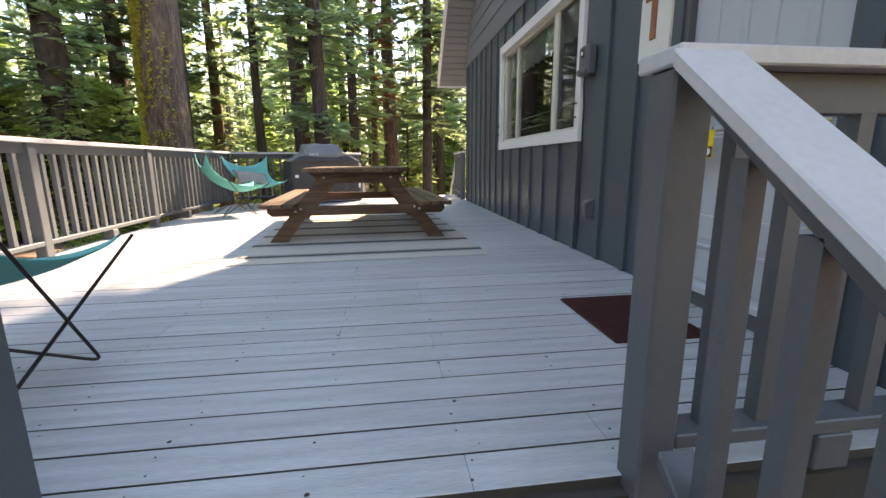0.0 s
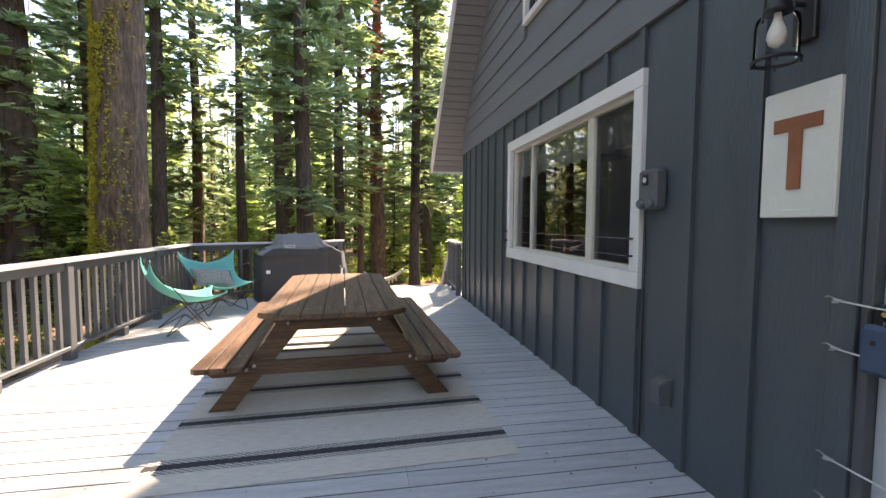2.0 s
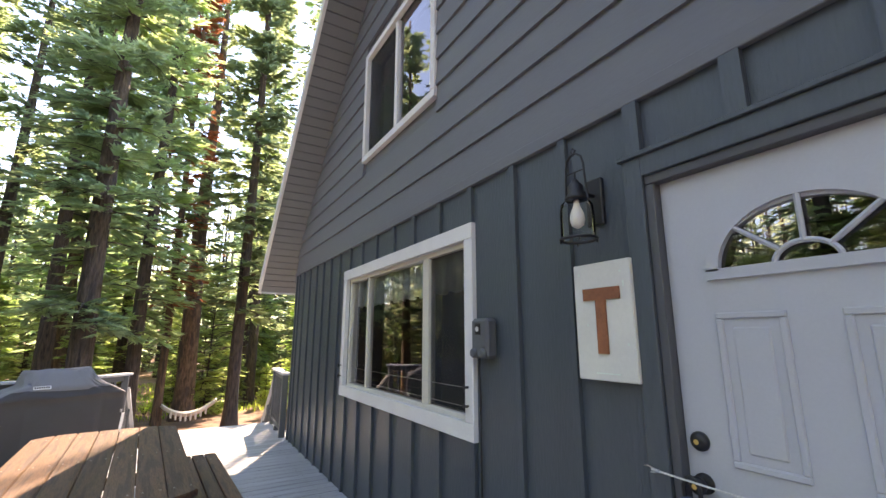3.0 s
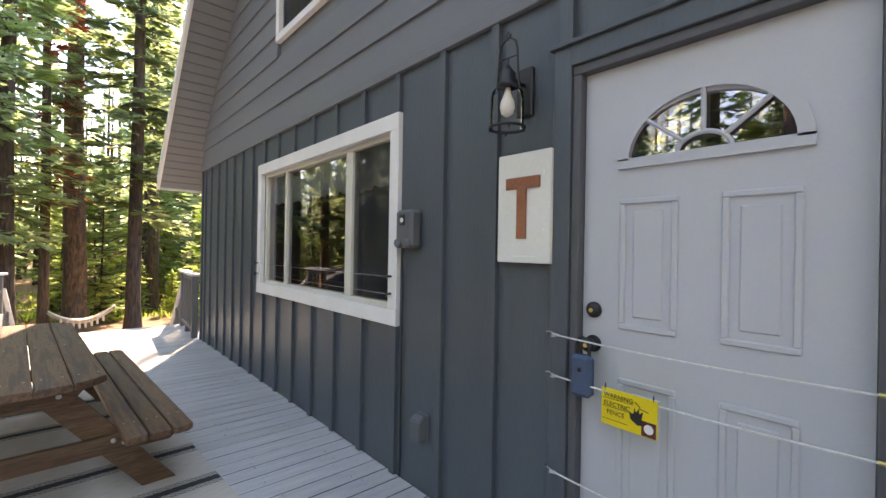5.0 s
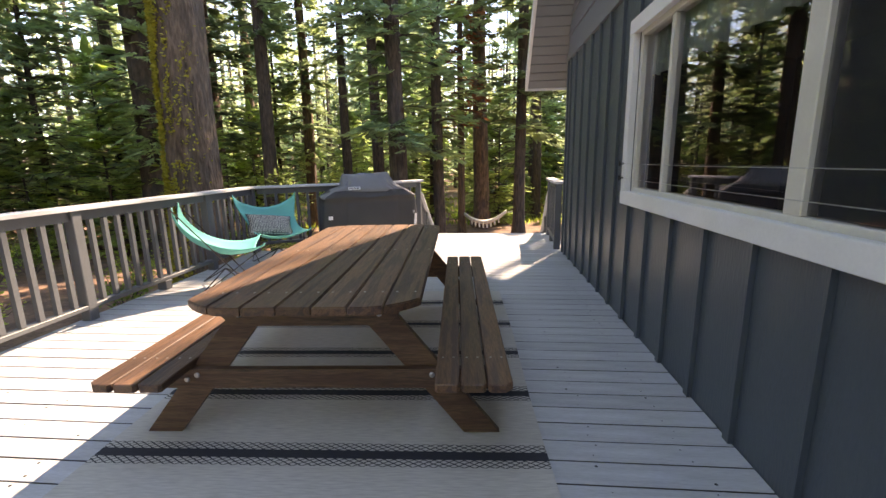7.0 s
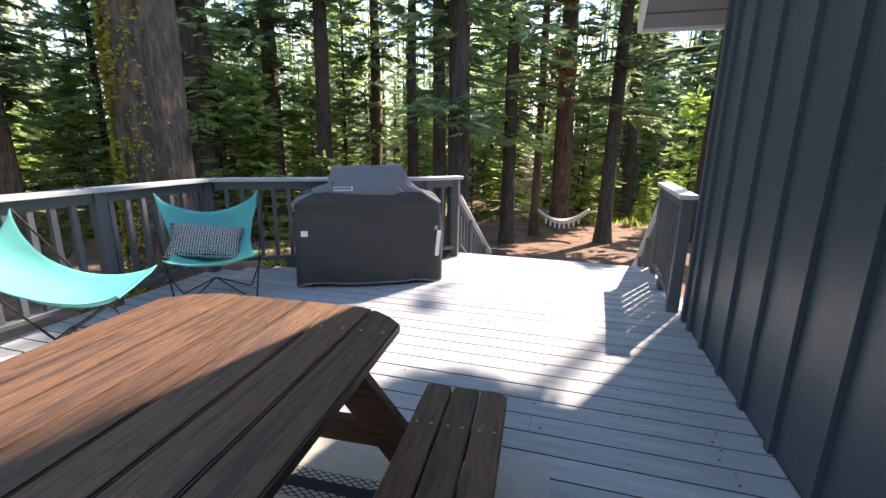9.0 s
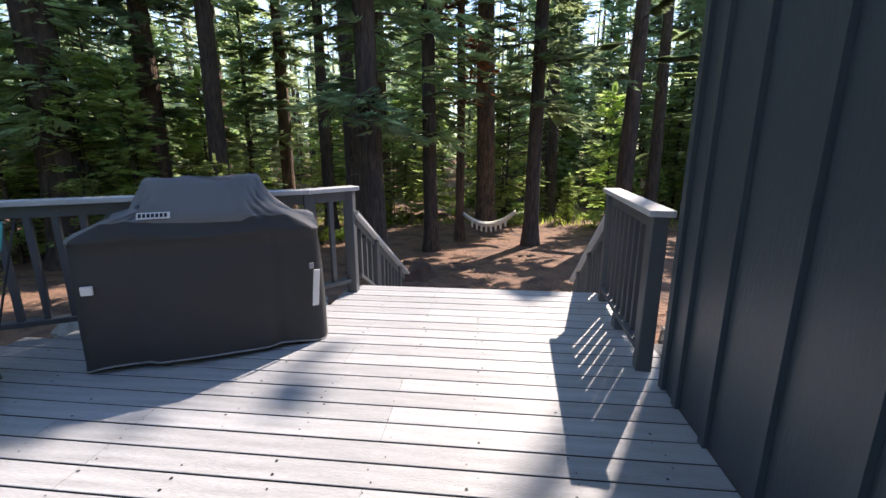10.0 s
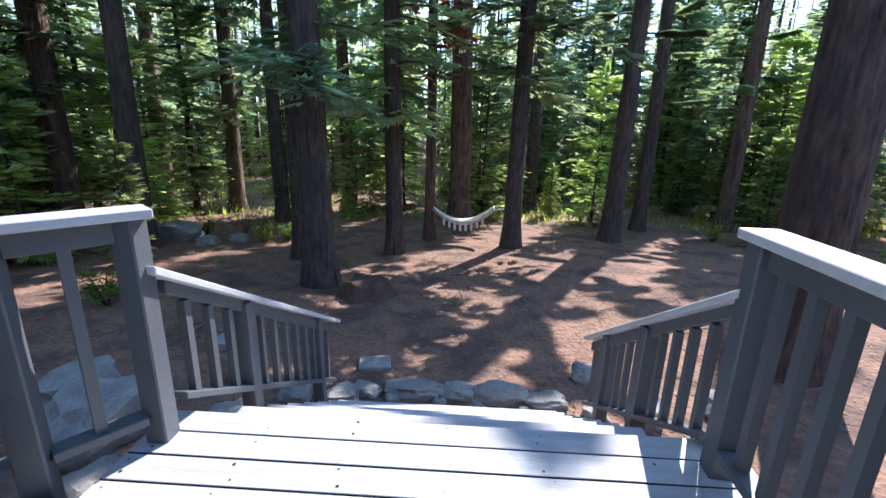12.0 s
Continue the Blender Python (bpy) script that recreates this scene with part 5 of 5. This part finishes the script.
def timer_box():
    s = thing("timer_box", pose(WX - 0.001, 3.085, 1.54), "grey plastic outdoor timer box with dial mounted on the wall", "electrical box")
    part("housing", box(B(), -0.085, -0.08, -0.115, 0.0, 0.08, 0.115, bevel=0.018), M_GREYBOX, s)
    bm = box(B(), -0.089, -0.022, 0.02, -0.0855, 0.028, 0.085, bevel=0.003)
    w = part("window", bm, M_BLACK, s)
    part("dial", lathe(B(), [(0.015, -0.0935), (0.013, -0.0895)], (0, 0.003, 0.052), "x", 14), M_TAG, w)
    for y in (-0.045, 0.04):
        part("knob", lathe(B(), [(0.028, -0.078), (0.03, -0.092), (0.022, -0.104), (0.008, -0.106)], (0, y, -0.085), "x", 16), M_GREYBOX, s)
    c = part("power_cable", tube(B(), [(WX - 0.04, 3.135, 1.43), (WX - 0.03, 3.16, 1.36), (WX - 0.012, 3.175, 1.2), (WX - 0.011, 3.178, 0.6), (WX - 0.012, 3.172, 0.12), (WX - 0.02, 3.165, 0.02)], 0.006, 6), M_BLACK)
    tagged(c, "black power cable running down the wall to the deck", "cable")


def outlet_box():
    s = thing("outlet_box", pose(WX - 0.001, 2.965, 0.385), "grey weatherproof outlet box low on the wall", "electrical box")
    bm = prism(B(), [(-0.07, -0.07), (0.0, -0.07), (0.0, 0.07), (-0.035, 0.07), (-0.07, 0.045)], "y", -0.045, 0.045)
    bmesh.ops.bevel(bm, geom=list(bm.edges), offset=0.006, segments=2, affect="EDGES")
    part("housing", bm, M_GREYBOX, s)
    part("back_plate", box(B(), -0.012, -0.055, -0.08, 0.0, 0.055, 0.08, bevel=0.003), M_GREYBOX, s)


def fence_wire(y0, z0, y1, z1, x, label, flat=False):
    s = thing("fence_cord", pose(x, y0, z0), label, "cord", "electric fence cords")
    pts = []
    for i in range(25):
        t = i / 24
        pts.append((0.0, (y1 - y0) * t, (z1 - z0) * t - 0.012 * math.sin(math.pi * t)))
    part("cord", tube(B(), pts, 0.0035, 5), M_WIRE, s)
    for (yy, zz, sg) in ((0, 0, 1), (y1 - y0, z1 - z0, -1)):
        bm = tube(B(), [(0.02, yy + sg * 0.03, zz + 0.004), (0.004, yy + sg * 0.03, zz + 0.006), (-0.004, yy + sg * 0.012, zz + 0.012), (0, yy - sg * 0.012, zz + 0.004), (0.001, yy - sg * 0.015, zz - 0.008), (0, yy + sg * 0.004, zz - 0.009)], 0.0028, 5)
        part("hook", bm, M_STEEL, s, "zinc screw hook")
        bm = tube(B(), [(0, yy - sg * 0.005, zz), (0, yy - sg * 0.03, zz)], 0.006, 6)
        part("ferrule", bm, M_BRASS if sg < 0 else M_STEEL, s)


def warning_sign():
    s = thing("warning_sign", pose(1.435, 1.725, 0.845, 0, 0, -3), "small yellow electric fence warning sign hanging on a cord", "sign")
    w, h = 0.105, 0.068
    part("plate", box(B(), -0.0015, -w, -h, 0.0015, w, h, bevel=0.001), M_YELLOW, s)
    for i, (txt, z, y) in enumerate((("WARNING", 0.036, 0.095), ("ELECTRIC", 0.005, 0.095), ("FENCE", -0.026, 0.082))):
        cu = bpy.data.curves.new("lettering", "FONT")
        cu.body = txt
        cu.size = 0.0235
        cu.extrude = 0.0004
        tmp = bpy.data.objects.new("lettering", cu)
        scene.collection.objects.link(tmp)
        me = bpy.data.meshes.new_from_object(tmp.evaluated_get(bpy.context.evaluated_depsgraph_get()))
        bpy.data.objects.remove(tmp)
        me.materials.clear()
        me.materials.append(M_INK)
        o = new("lettering", me)
        o.parent = s
        o.matrix_local = Matrix.Translation((-0.0025, y, z)) @ Matrix(((0, 0, -1, 0), (-1, 0, 0, 0), (0, 1, 0, 0), (0, 0, 0, 1)))
    bm = B()
    for z in (0.032, 0.001, -0.046):
        box(bm, -0.0024, -0.02 if z > -0.04 else 0.0, z - 0.0008, -0.0016, w - 0.004, z + 0.0008)
    part("rules", bm, M_INK, s)
    bm = B()
    prism(bm, [(-0.035, -0.035), (-0.01, -0.02), (-0.005, 0.005), (-0.02, 0.0), (-0.024, 0.024), (-0.03, 0.008), (-0.04, 0.026), (-0.042, 0.006), (-0.055, 0.018), (-0.05, -0.01), (-0.06, -0.03)], "x", -0.0026, -0.0016)
    part("pictogram", bm, M_INK, s)
    bm = B()
    tube(bm, [(-0.002, -0.025, 0.045), (-0.002, -0.045, 0.03), (-0.002, -0.04, 0.026), (-0.002, -0.075, 0.02)], 0.0015, 4)
    part("spark_mark", bm, M_INK, s)
    bm = box(B(), -0.0026, -w + 0.004, -h + 0.004, -0.0016, -w + 0.055, -0.012)
    q = part("badge", bm, M_RED, s, "dark red plain badge")
    part("badge_shape", lathe(B(), [(0.017, -0.0034), (0.016, -0.0027)], (0, -w + 0.029, -0.037), "x", 14), M_TAG, q)
    for y in (-0.09, 0.09):
        bm = tube(B(), [(0, y, h - 0.01), (-0.004, y, h + 0.006), (0.0, y, h + 0.016), (0.004, y, h + 0.006), (0, y, h - 0.01)], 0.0016, 5)
        part("tie", bm, M_BLACK, s)


def lockbox():
    s = thing("lockbox", pose(1.45, 1.918, 0.95), "blue rubber-covered key lockbox hanging from the door knob", "lockbox")
    part("body", box(B(), -0.024, -0.045, -0.10, 0.024, 0.045, 0.065, bevel=0.014), M_BLUE, s)
    part("shackle", tube(B(), [(0, -0.028, 0.06), (0, -0.028, 0.10), (0, -0.015, 0.125), (0, 0.0, 0.132), (0, 0.015, 0.125), (0, 0.028, 0.10), (0, 0.028, 0.06)], 0.007, 6), M_BLACK, s)
    part("button", box(B(), -0.027, -0.008, 0.0, -0.023, 0.008, 0.016, bevel=0.002), M_BLACK, s)


def key_safe():
    s = thing("key_safe", pose(WX - 0.001, 0.905, 1.645), "small pale grey wall-mounted key safe beside the door", "key safe")
    part("back", box(B(), -0.03, -0.05, -0.07, 0.0, 0.05, 0.07, bevel=0.006), M_BLACK, s)
    part("cover", box(B(), -0.048, -0.045, -0.065, -0.03, 0.045, 0.065, bevel=0.008), M_TAG, s)
    bm = B()
    for i in range(6):
        box(bm, -0.0495, -0.03 + i * 0.011, 0.015, -0.0475, -0.022 + i * 0.011, 0.04)
    part("buttons", bm, M_GREYBOX, s)
    part("name_bar", box(B(), -0.0495, -0.03, -0.045, -0.0475, 0.03, -0.032), M_INK, s)


letter_sign()
wall_lantern()
timer_box()
outlet_box()
for z in (1.075, 0.905, 0.505, 0.35):
    fence_wire(2.055, z, 1.062, z - 0.0, WX - 0.06, "white electric fence cord with hooks stretched across the door")
warning_sign()
lockbox()
key_safe()
for z in (1.245, 1.135):
    s = thing("window_wire", pose(WX - 0.06, 3.27, z), "thin fence wire strung across the window on black clips", "wire", "window wires")
    part("wire", tube(B(), [(0, 0, 0), (0, 1.2, -0.004), (0, 2.46, 0)], 0.0016, 4), M_STEEL, s)
    for y in (0.0, 2.46):
        bm = B()
        tube(bm, [(0.024, y, 0), (-0.012, y, 0)], 0.008, 6)
        tube(bm, [(-0.002, y - 0.024, 0.0), (-0.002, y + 0.024, 0.0)], 0.006, 6)
        tube(bm, [(-0.006, y, -0.018), (-0.006, y, 0.018)], 0.006, 6)
        part("clip", bm, M_BLACK, s)


def door_mat():
    s = thing("door_mat", pose(1.02, 1.565, 0.001), "dark red-brown ribbed rubber door mat on the deck", "mat")
    part("base", box(B(), -0.23, -0.30, 0.0, 0.23, 0.30, 0.007, bevel=0.003), M_MAT, s)
    me = None
    for i in range(25):
        y = -0.288 + i * 0.024
        if me is None:
            me = mesh_of("rib", box(B(), -0.222, -0.006, 0.006, 0.222, 0.006, 0.013, bevel=0.002), M_MAT)
        o = new("rib", me)
        o.parent = s
        o.location = (0, y, 0)


door_mat()


# ---- things in the forest ----
def hammock():
    s = thing("hammock", pose(-0.55, 20.9, -1.35), "white fringed rope hammock strung between two trees", "hammock")
    bm = B()
    N, K = 22, 6
    a, b = Vector((0.15, 0.2, 0.28)), Vector((1.95, -0.15, 0.42))
    g = []
    for i in range(N + 1):
        t = i / N
        p = a.lerp(b, t)
        p.z -= 0.42 * 4 * t * (1 - t)
        w = 0.42 * math.sin(math.pi * t) ** 0.5 + 0.03
        g.append([bm.verts.new(p + Vector((0, (k / K - 0.5) * w, 0.14 * (2 * k / K - 1) ** 2))) for k in range(K + 1)])
    for i in range(N):
        for k in range(K):
            bm.faces.new((g[i][k], g[i + 1][k], g[i + 1][k + 1], g[i][k + 1]))
    o = part("bed", bm, M_ROPE, s, smooth=True)
    q = o.modifiers.new("thick", "SOLIDIFY")
    q.thickness = 0.02
    part("rope", tube(B(), [a + Vector((-0.12, 0.25, 0.1)), a], 0.012, 5), M_ROPE, s)
    part("rope", tube(B(), [b, b + Vector((0.38, -0.2, 0.12))], 0.012, 5), M_ROPE, s)
    for i in range(4, N - 3, 2):
        t = i / N
        p = a.lerp(b, t)
        p.z -= 0.42 * 4 * t * (1 - t) - 0.1
        w = 0.42 * math.sin(math.pi * t) ** 0.5 + 0.03
        bm = tube(B(), [p + Vector((0, -w / 2, 0)), p + Vector((0, -w / 2 - 0.01, -0.14)), p + Vector((0.01, -w / 2 - 0.01, -0.25))], [0.03, 0.045, 0.03], 5)
        part("tassel", bm, M_ROPE, s)


def rock(x, y, sx, sy, sz, seed, label="grey granite rock half sunk in the forest floor", sink=0.3):
    bm = B()
    bmesh.ops.create_icosphere(bm, subdivisions=3, radius=1.0)
    for v in bm.verts:
        p = v.co.copy()
        f = 1 + 0.42 * noise.noise(p * 1.3 + Vector((seed, 0, 0))) + 0.22 * noise.noise(p * 3.1 + Vector((0, seed, 0)))
        q = p * f
        v.co = Vector((math.copysign(min(abs(q.x), 0.85), q.x) * sx, math.copysign(min(abs(q.y), 0.85), q.y) * sy, math.copysign(min(abs(q.z), 0.78), q.z) * sz))
    o = part("rock", bm, M_ROCK)
    o.matrix_world = pose(x, y, ground_z(x, y) + sz * (0.78 - 2 * 0.78 * sink) , 0, 0, (seed * 47 % 360) if sx < 1.6 * sy or sx < 0.12 else seed * 47 % 24 - 12)
    tagged(o, label, "rock", "rocks")


hammock()
for i, (x, y, a, b, c) in enumerate(((0.02, 12.45, 0.40, 0.17, 0.12), (0.55, 12.50, 0.30, 0.16, 0.09), (0.98, 12.45, 0.36, 0.18, 0.15), (1.45, 12.4, 0.30, 0.17, 0.10), (-0.52, 12.4, 0.20, 0.13, 0.09), (0.30, 12.28, 0.09, 0.07, 0.05), (0.72, 12.26, 0.10, 0.07, 0.05), (1.2, 12.22, 0.08, 0.07, 0.05), (-0.22, 12.3, 0.10, 0.08, 0.06), (-0.75, 12.25, 0.20, 0.16, 0.12), (-1.25, 12.2, 0.26, 0.2, 0.16),
                                    (-1.65, 11.7, 0.24, 0.2, 0.18), (-2.7, 11.3, 0.52, 0.40, 0.42), (-3.3, 11.8, 0.45, 0.4, 0.34), (-2.2, 10.7, 0.25, 0.2, 0.17), (-3.6, 10.8, 0.3, 0.24, 0.2), (-1.8, 10.3, 0.2, 0.15, 0.12), (-1.95, 12.6, 0.3, 0.22, 0.16), (-2.6, 13.2, 0.2, 0.18, 0.12),
                                    (2.3, 10.8, 0.3, 0.24, 0.2), (2.7, 11.5, 0.34, 0.26, 0.22), (2.5, 12.3, 0.28, 0.2, 0.18), (2.1, 13.0, 0.25, 0.2, 0.14), (3.4, 12.4, 0.3, 0.26, 0.18), (2.05, 9.7, 0.22, 0.2, 0.16), (2.6, 9.9, 0.26, 0.2, 0.18), (1.95, 12.2, 0.16, 0.12, 0.1),
                                    (-8.4, 20.6, 1.0, 0.5, 0.42), (-6.9, 20.0, 0.35, 0.3, 0.22), (-6.3, 20.6, 0.3, 0.25, 0.2), (-7.4, 17.6, 0.3, 0.24, 0.16), (-5.0, 4.6, 0.35, 0.3, 0.25), (-5.8, 6.0, 0.3, 0.3, 0.2), (-6.6, 5.2, 0.5, 0.4, 0.3), (-4.9, 3.4, 0.25, 0.2, 0.16), (-5.4, 11.2, 0.4, 0.35, 0.25))):
    rock(x, y, a, b, c, i * 1.7 + 0.4)


def stump(x, y):
    bm = B()
    rings = []
    for i, (r, z) in enumerate(((0.62, -0.15), (0.50, 0.02), (0.40, 0.14), (0.36, 0.26), (0.33, 0.30))):
        rings.append([bm.verts.new((r * (1 + 0.16 * math.sin(k * 1.57 + 0.5) + 0.06 * math.sin(k * 3.1)) * math.cos(k * math.tau / 24), r * (1 + 0.12 * math.sin(k * 1.57)) * math.sin(k * math.tau / 24), z + 0.03 * math.sin(k * 0.9))) for k in range(24)])
    for a, b in zip(rings, rings[1:]):
        for k in range(24):
            bm.faces.new((a[k], a[(k + 1) % 24], b[(k + 1) % 24], b[k]))
    bm.faces.new(rings[-1])
    o = part("tree_stump", bm, M_STUMP, smooth=True)
    o.matrix_world = pose(x, y, ground_z(x, y))
    tagged(o, "low dark weathered tree stump on the forest floor", "stump")


stump(-1.25, 15.6)
bm = box(B(), -0.20, -0.14, -0.06, 0.20, 0.14, 0.035, bevel=0.012)
o = part("stepping_stone", bm, M_ROCK)
o.matrix_world = pose(-0.55, 13.0, ground_z(-0.55, 13.0) + 0.03, 2, 0, 10)
tagged(o, "flat grey stepping stone lying on the soil", "stone")


def shrub(x, y, r, seed, label="low leafy green shrub on the forest floor"):
    s = thing("shrub", pose(x, y, ground_z(x, y)), label, "shrub", "shrubs")
    rg = random.Random(seed)
    c = Cards()
    for i in range(14):
        a = rg.uniform(0, math.tau)
        tip = Vector((math.cos(a) * r * rg.uniform(0.3, 1), math.sin(a) * r * rg.uniform(0.3, 1), r * rg.uniform(0.6, 1.5)))
        c.limb(Vector((0, 0, -0.03)), tip, 0.012, 0.004)
        for k in range(40):
            p = tip * rg.uniform(0.35, 1.05) + Vector((rg.gauss(0, 0.12), rg.gauss(0, 0.12), rg.gauss(0, 0.1))) * r
            d = Vector((rg.uniform(-1, 1), rg.uniform(-1, 1), rg.uniform(-0.3, 0.6))).normalized()
            c.spray(p, d, rg.uniform(0.05, 0.11), rg.uniform(0.03, 0.06), Vector((rg.uniform(-.5, .5), rg.uniform(-.5, .5), 1)).normalized())
    o = new("foliage", c.mesh("foliage", M_SHRUB, M_BARK))
    o.parent = s


rg = random.Random(9)
for i, (x, y, r) in enumerate(((-5.4, 20.4, 0.45), (-4.9, 20.9, 0.35), (-6.8, 22.0, 0.9), (-7.8, 21.4, 0.4), (-6.2, 9.2, 0.6), (-7.2, 7.4, 0.8), (-6.1, 5.0, 0.7), (-8.6, 6.2, 1.0), (-5.6, 12.6, 0.5), (-7.6, 11.2, 0.8), (-9.4, 9.4, 1.1), (-8.2, 3.0, 0.9), (-6.6, 1.4, 0.8),
                                  (4.2, 26.6, 0.6), (7.2, 27.5, 0.7), (-1.2, 28.0, 0.6), (-3.4, 26.0, 0.5), (1.6, 27.6, 0.5), (9.0, 22.8, 0.5), (11.5, 23.5, 0.6), (-11.8, 12.4, 1.0), (-10.2, 5.2, 1.0), (-5.2, 14.4, 0.4), (5.6, 25.4, 0.5))):
    shrub(x, y, r, 100 + i)


def litter():
    """Fallen twigs, chips and cones over the soil, and grass tufts farther off."""
    rg = random.Random(12)
    c = Cards()
    for i in range(26000):
        d = rg.random() ** 0.6 * 22
        a = rg.uniform(-1.6, 1.2)
        x, y = d * math.sin(a), 10.5 + d * math.cos(a)
        p = Vector((x, y, ground_z(x, y) + 0.03 * noise.noise(Vector((x * 0.9, y * 0.9, 0))) + 0.012))
        an = rg.uniform(0, math.tau)
        ln = rg.choice((0.03, 0.05, 0.08, 0.14)) * rg.uniform(0.6, 1.5)
        c.spray(p, Vector((math.cos(an), math.sin(an), rg.uniform(-0.1, 0.25))).normalized(), ln, rg.uniform(0.008, 0.03), Vector((rg.uniform(-.3, .3), rg.uniform(-.3, .3), 1)).normalized())
    for i in range(160):
        x, y = rg.uniform(-7, 5), rg.uniform(12.5, 22)
        p = Vector((x, y, ground_z(x, y) + 0.02))
        an = rg.uniform(0, math.tau)
        c.limb(p, p + Vector((math.cos(an), math.sin(an), rg.uniform(0, 0.1))) * rg.uniform(0.2, 0.9), 0.009, 0.004)
    tagged(new("needle_litter", c.mesh("needle_litter", M_CHIPS, M_CHIPS)), "scattered twigs and bark chips on brown soil", "litter", kind="stuff")
    c = Cards()
    for i in range(15000):
        x, y = rg.uniform(-22, 22), rg.uniform(24.5, 44)
        if noise.noise(Vector((x * 0.22, y * 0.3, 5))) < -0.05:
            continue
        p = Vector((x, y, ground_z(x, y)))
        c.spray(p, Vector((rg.uniform(-.4, .4), rg.uniform(-.4, .4), 1)).normalized(), rg.uniform(0.12, 0.4), rg.uniform(0.03, 0.08), Vector((rg.uniform(-1, 1), rg.uniform(-1, 1), 0.2)).normalized())
    tagged(new("meadow_grass", c.mesh("meadow_grass", M_SHRUB, M_SHRUB)), "sunlit yellow-green grass between the far trees", "grass", kind="stuff")


litter()


# ---- deck boards ----
def deck():
    bm = B()
    box(bm, -3.12, 0.5, -0.26, 1.48, 0.54, -0.03)
    box(bm, -0.75, 9.80, -0.26, 1.60, 9.84, -0.03)
    box(bm, -3.12, 0.54, -0.26, -3.08, 8.3, -0.03)
    for i in range(11):
        x = -2.85 + i * 0.41
        box(bm, x, 0.54, -0.20, x + 0.038, 8.2 if x < -1.1 else 9.8, -0.032)
    fr = setting("deck_frame", bm, M_JOIST_GAP_SHADE, "dark joists under the deck boards", "deck frame")
    floor = tagged(new("deck_floor"), "pale grey painted plank deck with worn boards", "deck", kind="structure")
    rng = random.Random(4)
    pitch = 0.1398
    nails = B()
    for r in range(67):
        y0, y1 = 0.532 + r * pitch + 0.0042, 0.532 + (r + 1) * pitch - 0.0042
        xl, xr = -3.10, 1.495
        if y1 > 8.32:
            t = (y1 - 8.32) / (9.45 - 8.32)
            xl = -3.10 + t * 2.02
            if y1 > 9.45:
                xl = -0.84
            xr = 1.62
        cuts = [xl]
        for j in (rng.choice((-2.03, -1.62, -1.21)), rng.choice((-0.39, 0.02, 0.43))):
            if j - cuts[-1] > 0.6 and rng.random() < 0.5:
                cuts.append(j)
        cuts.append(xr)
        dz = rng.uniform(-0.0015, 0.0)
        for a, b in zip(cuts, cuts[1:]):
            b2 = B()
            w = y1 - y0
            c = 0.0022
            prism(b2, [(0, -0.03), (w, -0.03), (w, -c), (w - c, 0), (c, 0), (0, -c)], "x", a + 0.0007, b - 0.0007)
            # side faces take the dark joist colour: shade in the gaps as colour
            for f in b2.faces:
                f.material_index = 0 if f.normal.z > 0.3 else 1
            ob = part("deck_board", b2, [M_DECK, M_JOIST_GAP_SHADE], floor)
            ob.location = (0, y0, dz)
        for i in range(12):
            x = -2.83 + i * 0.41
            if not xl + 0.03 < x < xr - 0.03:
                continue
            for yy in (y0 + 0.03, y1 - 0.03):
                if rng.random() < 0.75:
                    nx, ny, rr = x + rng.uniform(-0.03, 0.03), yy + rng.uniform(-0.012, 0.012), rng.choice((0.003, 0.004, 0.005, 0.0075))
                    vs = [nails.verts.new((nx + rr * math.cos(k * math.tau / 6), ny + rr * math.sin(k * math.tau / 6), 0.0008)) for k in range(6)]
                    nails.faces.new(vs)
    tagged(part("nail_heads", nails, M_BLACK), "dark nail heads along the deck boards", "nails", kind="stuff")


deck()
